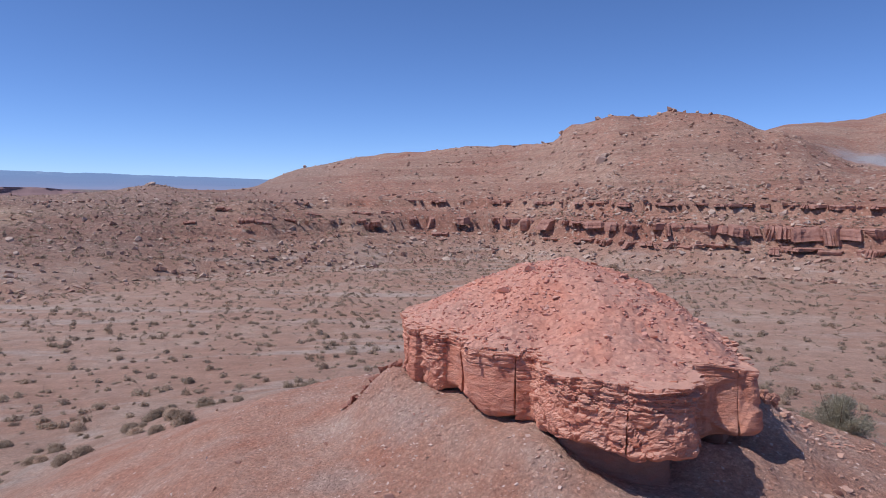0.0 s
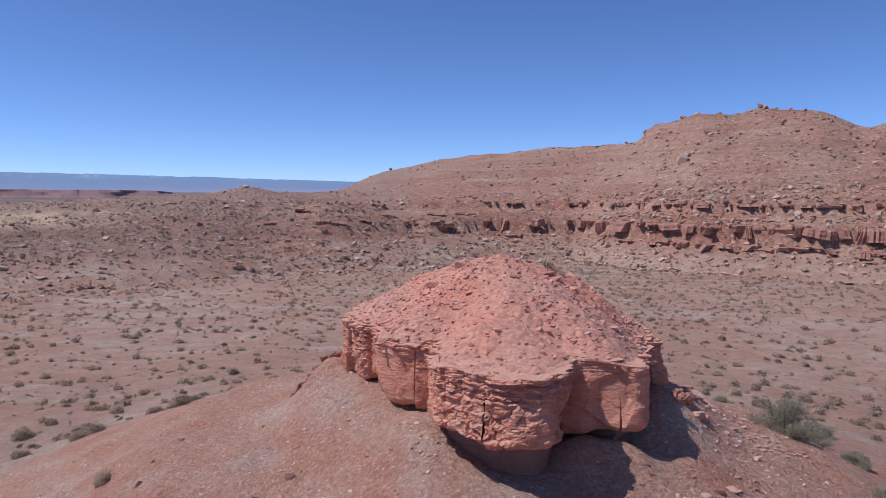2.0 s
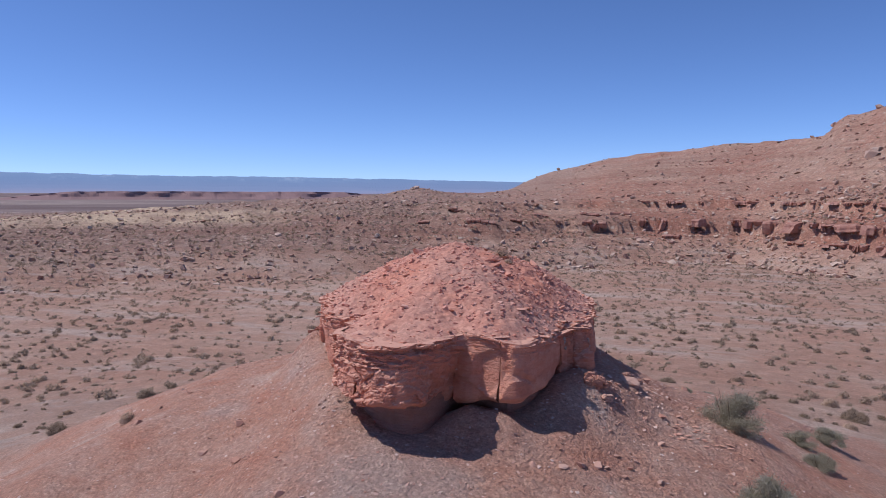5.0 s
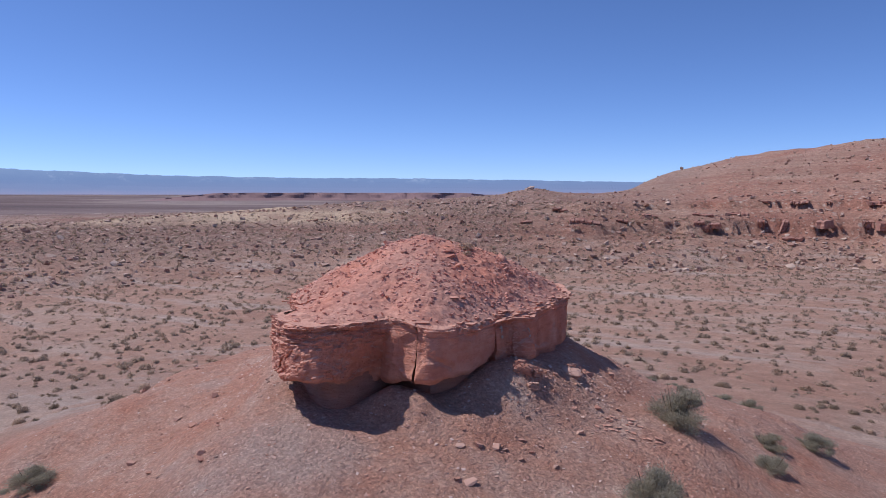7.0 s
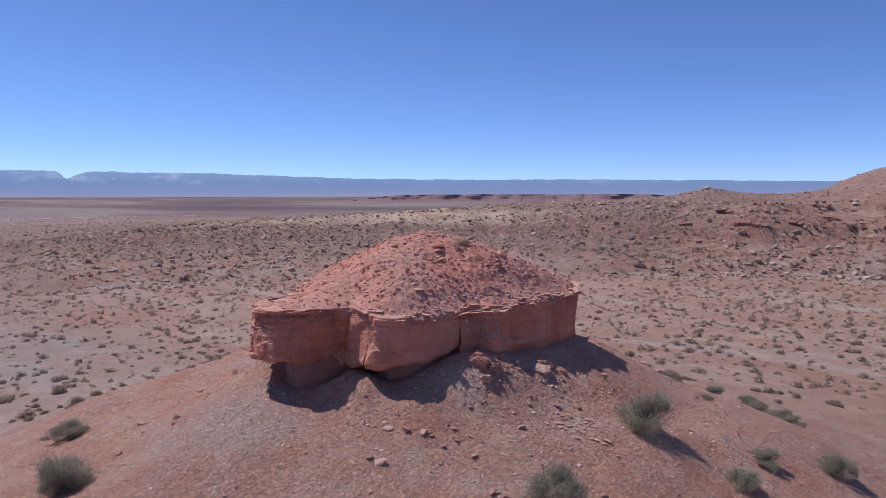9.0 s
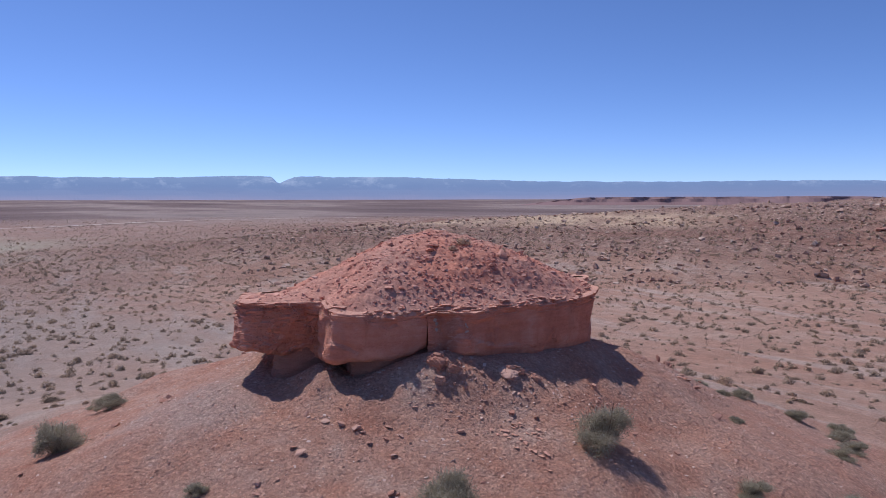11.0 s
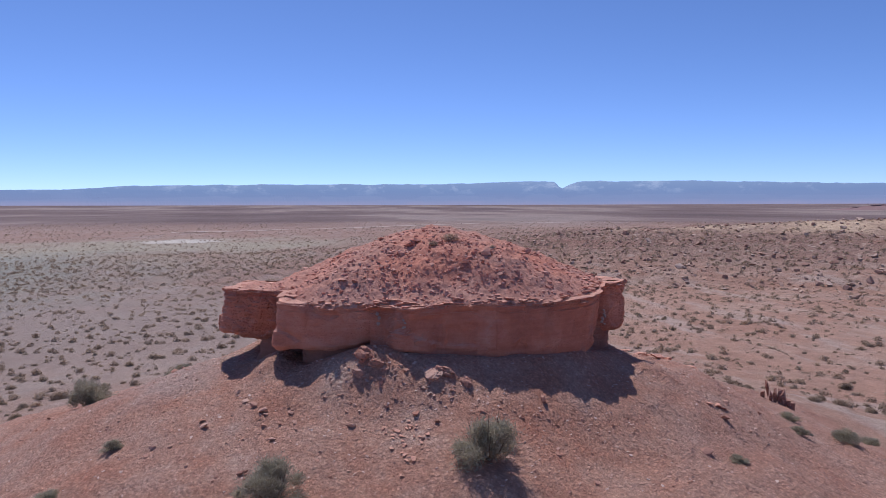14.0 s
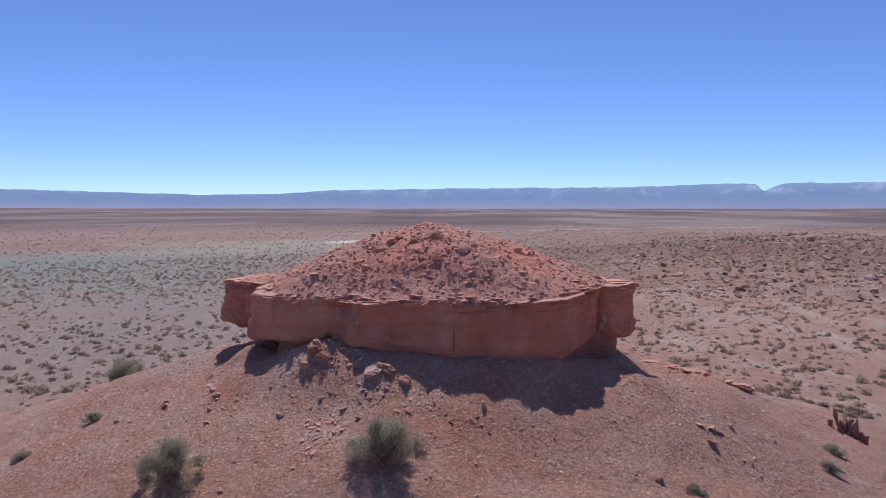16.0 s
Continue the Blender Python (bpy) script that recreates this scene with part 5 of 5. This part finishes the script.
slab_outcrop(8.45, 15.0, 0.3, "pale flat sandstone slabs lying down the slope", 37, 0.42, 14)
slab_outcrop(8.9, 14.9, 0.1, "pale flat sandstone slabs lying down the slope", 38, 0.42, 12)


PILE_MESHES = [mesh_of("stone", *stone_shape(1200 + k, (0.75, 0.9)[k % 2], 12), STONE) for k in range(8)]
SLAB_MESHES = [mesh_of("stone", *stone_shape(1230 + k, 0.3, 11), STONE) for k in range(6)]


def rock_pile(label, seed, x, y, wide, count, big, shapes, tall):
    """Stones heaped at the cliff foot, the largest in the middle, all bedded in the soil."""
    rng = np.random.default_rng(seed)
    for k in range(count):
        away = wide * math.sqrt((k + 0.3) / count)
        turn = 2.4 * k + rng.uniform(-0.4, 0.4)
        px, py = x + away * math.cos(turn), y + 1.3 * away * math.sin(turn)
        size = big * (1 - 0.62 * away / wide) * rng.uniform(0.75, 1.2)
        up = tall * (1 - away / wide) ** 1.3
        ob = new("stone", shapes[rng.integers(len(shapes))])
        ob.matrix_basis = Matrix.LocRotScale((px, py, ground_at(px, py) + up + 0.015 * size), Euler((rng.normal(0, 0.22), 0.2 + rng.normal(0, 0.2), rng.uniform(0, 6.28))), (size, size * rng.uniform(0.65, 0.95), size * rng.uniform(0.8, 1.1)))
        tagged(ob, label, "stone", "rock piles at the cliff foot")


def rough_rock(x, y, up, size, turn, tilt, seed, label):
    """A bedded, broken lump of rock half sunk in the talus."""
    bm = bmesh.new()
    bmesh.ops.create_icosphere(bm, subdivisions=5, radius=0.5)
    v = np.array([p.co[:] for p in bm.verts])
    f = np.array([[p.index for p in face.verts] for face in bm.faces])
    bm.free()
    v = v / (np.abs(v) ** 4).sum(1, keepdims=True) ** 0.25 * 0.45
    px, py, pz = v.T
    big, gap = cells(px * 2.6 + 9, py * 2.6 + 9, pz * 4.0 + 9, seed)
    small, _ = cells(px * 7 + 9, py * 7 + 9, pz * 10 + 9, seed + 9)
    push = 1 + 0.20 * big + 0.07 * small + 0.16 * fbm(px * 2.2, py * 2.2, pz * 2.2 + seed, 77, 3) - 0.1 * smooth(0.12, 0.0, gap)
    ob = new("boulder", mesh_of("boulder", v * push[:, None] * size, f, STONE))
    ob.matrix_basis = Matrix.LocRotScale((x, y, ground_at(x, y) + up), Euler((tilt, 0.25, turn)), None)
    tagged(ob, label, "boulder", "rock piles at the cliff foot")


rough_rock(6.66, 14.16, -0.02, (0.46, 0.32, 0.36), 0.5, 0.35, 51, "knobbly red boulder heaped at the cliff foot")
rough_rock(6.86, 14.42, -0.01, (0.34, 0.26, 0.2), 1.4, -0.2, 52, "knobbly red boulder heaped at the cliff foot")
rough_rock(6.95, 14.05, -0.02, (0.32, 0.26, 0.18), 2.4, 0.1, 53, "low red boulder sunk in the talus")
rough_rock(7.22, 15.62, 0.0, (0.5, 0.38, 0.16), 0.2, 0.3, 54, "flat bedded slab resting on the talus")
rough_rock(7.1, 15.86, -0.02, (0.42, 0.32, 0.18), 1.2, -0.2, 55, "flat bedded slab resting on the talus")
rough_rock(7.3, 16.3, -0.02, (0.3, 0.24, 0.18), 0.9, 0.1, 56, "low red boulder sunk in the talus")
rock_pile("small blocky stone in a heap at the cliff foot", 41, 6.72, 14.28, 0.6, 30, 0.15, PILE_MESHES, 0.0)
rock_pile("small blocky stone at the cliff foot", 42, 6.98, 14.8, 0.45, 16, 0.13, PILE_MESHES, 0.0)
rock_pile("small broken slab in a heap at the cliff foot", 43, 7.22, 15.75, 0.5, 18, 0.17, SLAB_MESHES, 0.0)
rock_pile("small flat slab below the cliff", 44, 7.25, 16.2, 0.4, 12, 0.15, SLAB_MESHES, 0.0)


def build_low_mesa():
    yaw = np.linspace(24, 56, 160)
    a = np.radians(yaw)
    top = 17.5 * smooth(24, 31, yaw) * smooth(56, 49, yaw) + 0.9 * fbm(yaw * 0.9, 0, 0, 91, 3)
    rows = []
    for d, f in ((1620, -0.2), (1650, 0.35), (1662, 0.75), (1668, 1.0), (2050, 1.0), (2300, -0.2)):
        dd = d + 26 * fbm(yaw * 0.8, f, 0, 92, 3)
        rows.append(np.stack([12 - dd * np.sin(a), 8 + dd * np.cos(a), top * f + 2.5], -1))
    me = mesh_of("low_mesa", np.array(rows).reshape(-1, 3), grid_faces(len(rows), len(yaw)), FAR_ROCK)
    tagged(new("backdrop_mesa", me), "low dark red mesa far out on the plain", "mesa", kind="structure")


def build_track():
    """A pale dirt track across the flats."""
    y = np.linspace(-60, 420, 200)
    x = np.interp(y, (-60, 0, 28, 65, 107, 150, 250, 420), (-240, -322, -362, -404, -425, -430, -415, -400)) + 3 * fbm(y * 0.03, 0, 0, 95, 2)
    x = np.convolve(np.pad(x, 12, "edge"), np.ones(25) / 25, "valid")
    rows = []
    for w in (-2.3, 2.3):
        px = x + w * 1.2
        rows.append(np.stack([px, y + w * 0.4, land_height(px, y) + 0.3], -1))
    me = mesh_of("dirt_track", np.array(rows).reshape(-1, 3), grid_faces(2, len(y)), PALE)
    tagged(new("road", me), "pale dirt track crossing the flats", "road", kind="structure")


build_low_mesa()
build_track()


def build_crest_boulders():
    rng = np.random.default_rng(19)
    for az, r, size in ((8.6, 192, 2.0), (11.6, 181, 1.8), (12.6, 179, 1.4), (17.4, 178, 2.0), (17.8, 177, 1.5), (18.6, 177, 1.2), (19.6, 175, 1.1), (20.6, 172, 1.2), (15.8, 178, 1.0), (14.4, 178, 1.1), (21.4, 170, 1.6), (-24.6, 262, 3.2), (-24.9, 258, 2.2), (-12.5, 300, 2.0), (11.8, 145, 2.8), (12.1, 147, 2.2), (13.5, 160, 2.0)):
        a = math.radians(az)
        x, y = HUB[0] + r * math.sin(a), HUB[1] + r * math.cos(a)
        ob = loose_stone(x, y, size, rng, ground_at(x, y) + 0.12 * size, 3, "large pale boulder standing on the hill", "boulder")
        ob["category"], ob["group"] = "boulder", "boulders on the hill"


build_crest_boulders()


def build_dome_tufts():
    rng = np.random.default_rng(23)
    for x, y, s in ((3.95, 16.35, 0.55), (4.3, 17.4, 0.26), (4.25, 15.9, 0.34)):
        tuft = make_shrub(int(x * 100), 1.0, 0.4, 900, 0.06, "small dry tuft growing on the dome", DRY)
        tuft.matrix_basis = pose(x, y, float(dome_height(np.array([x]), np.array([y]))[0]) - 0.02, 0, 0, rng.uniform(0, 360)) @ Matrix.Diagonal((s, s, s, 1))


build_dome_tufts()
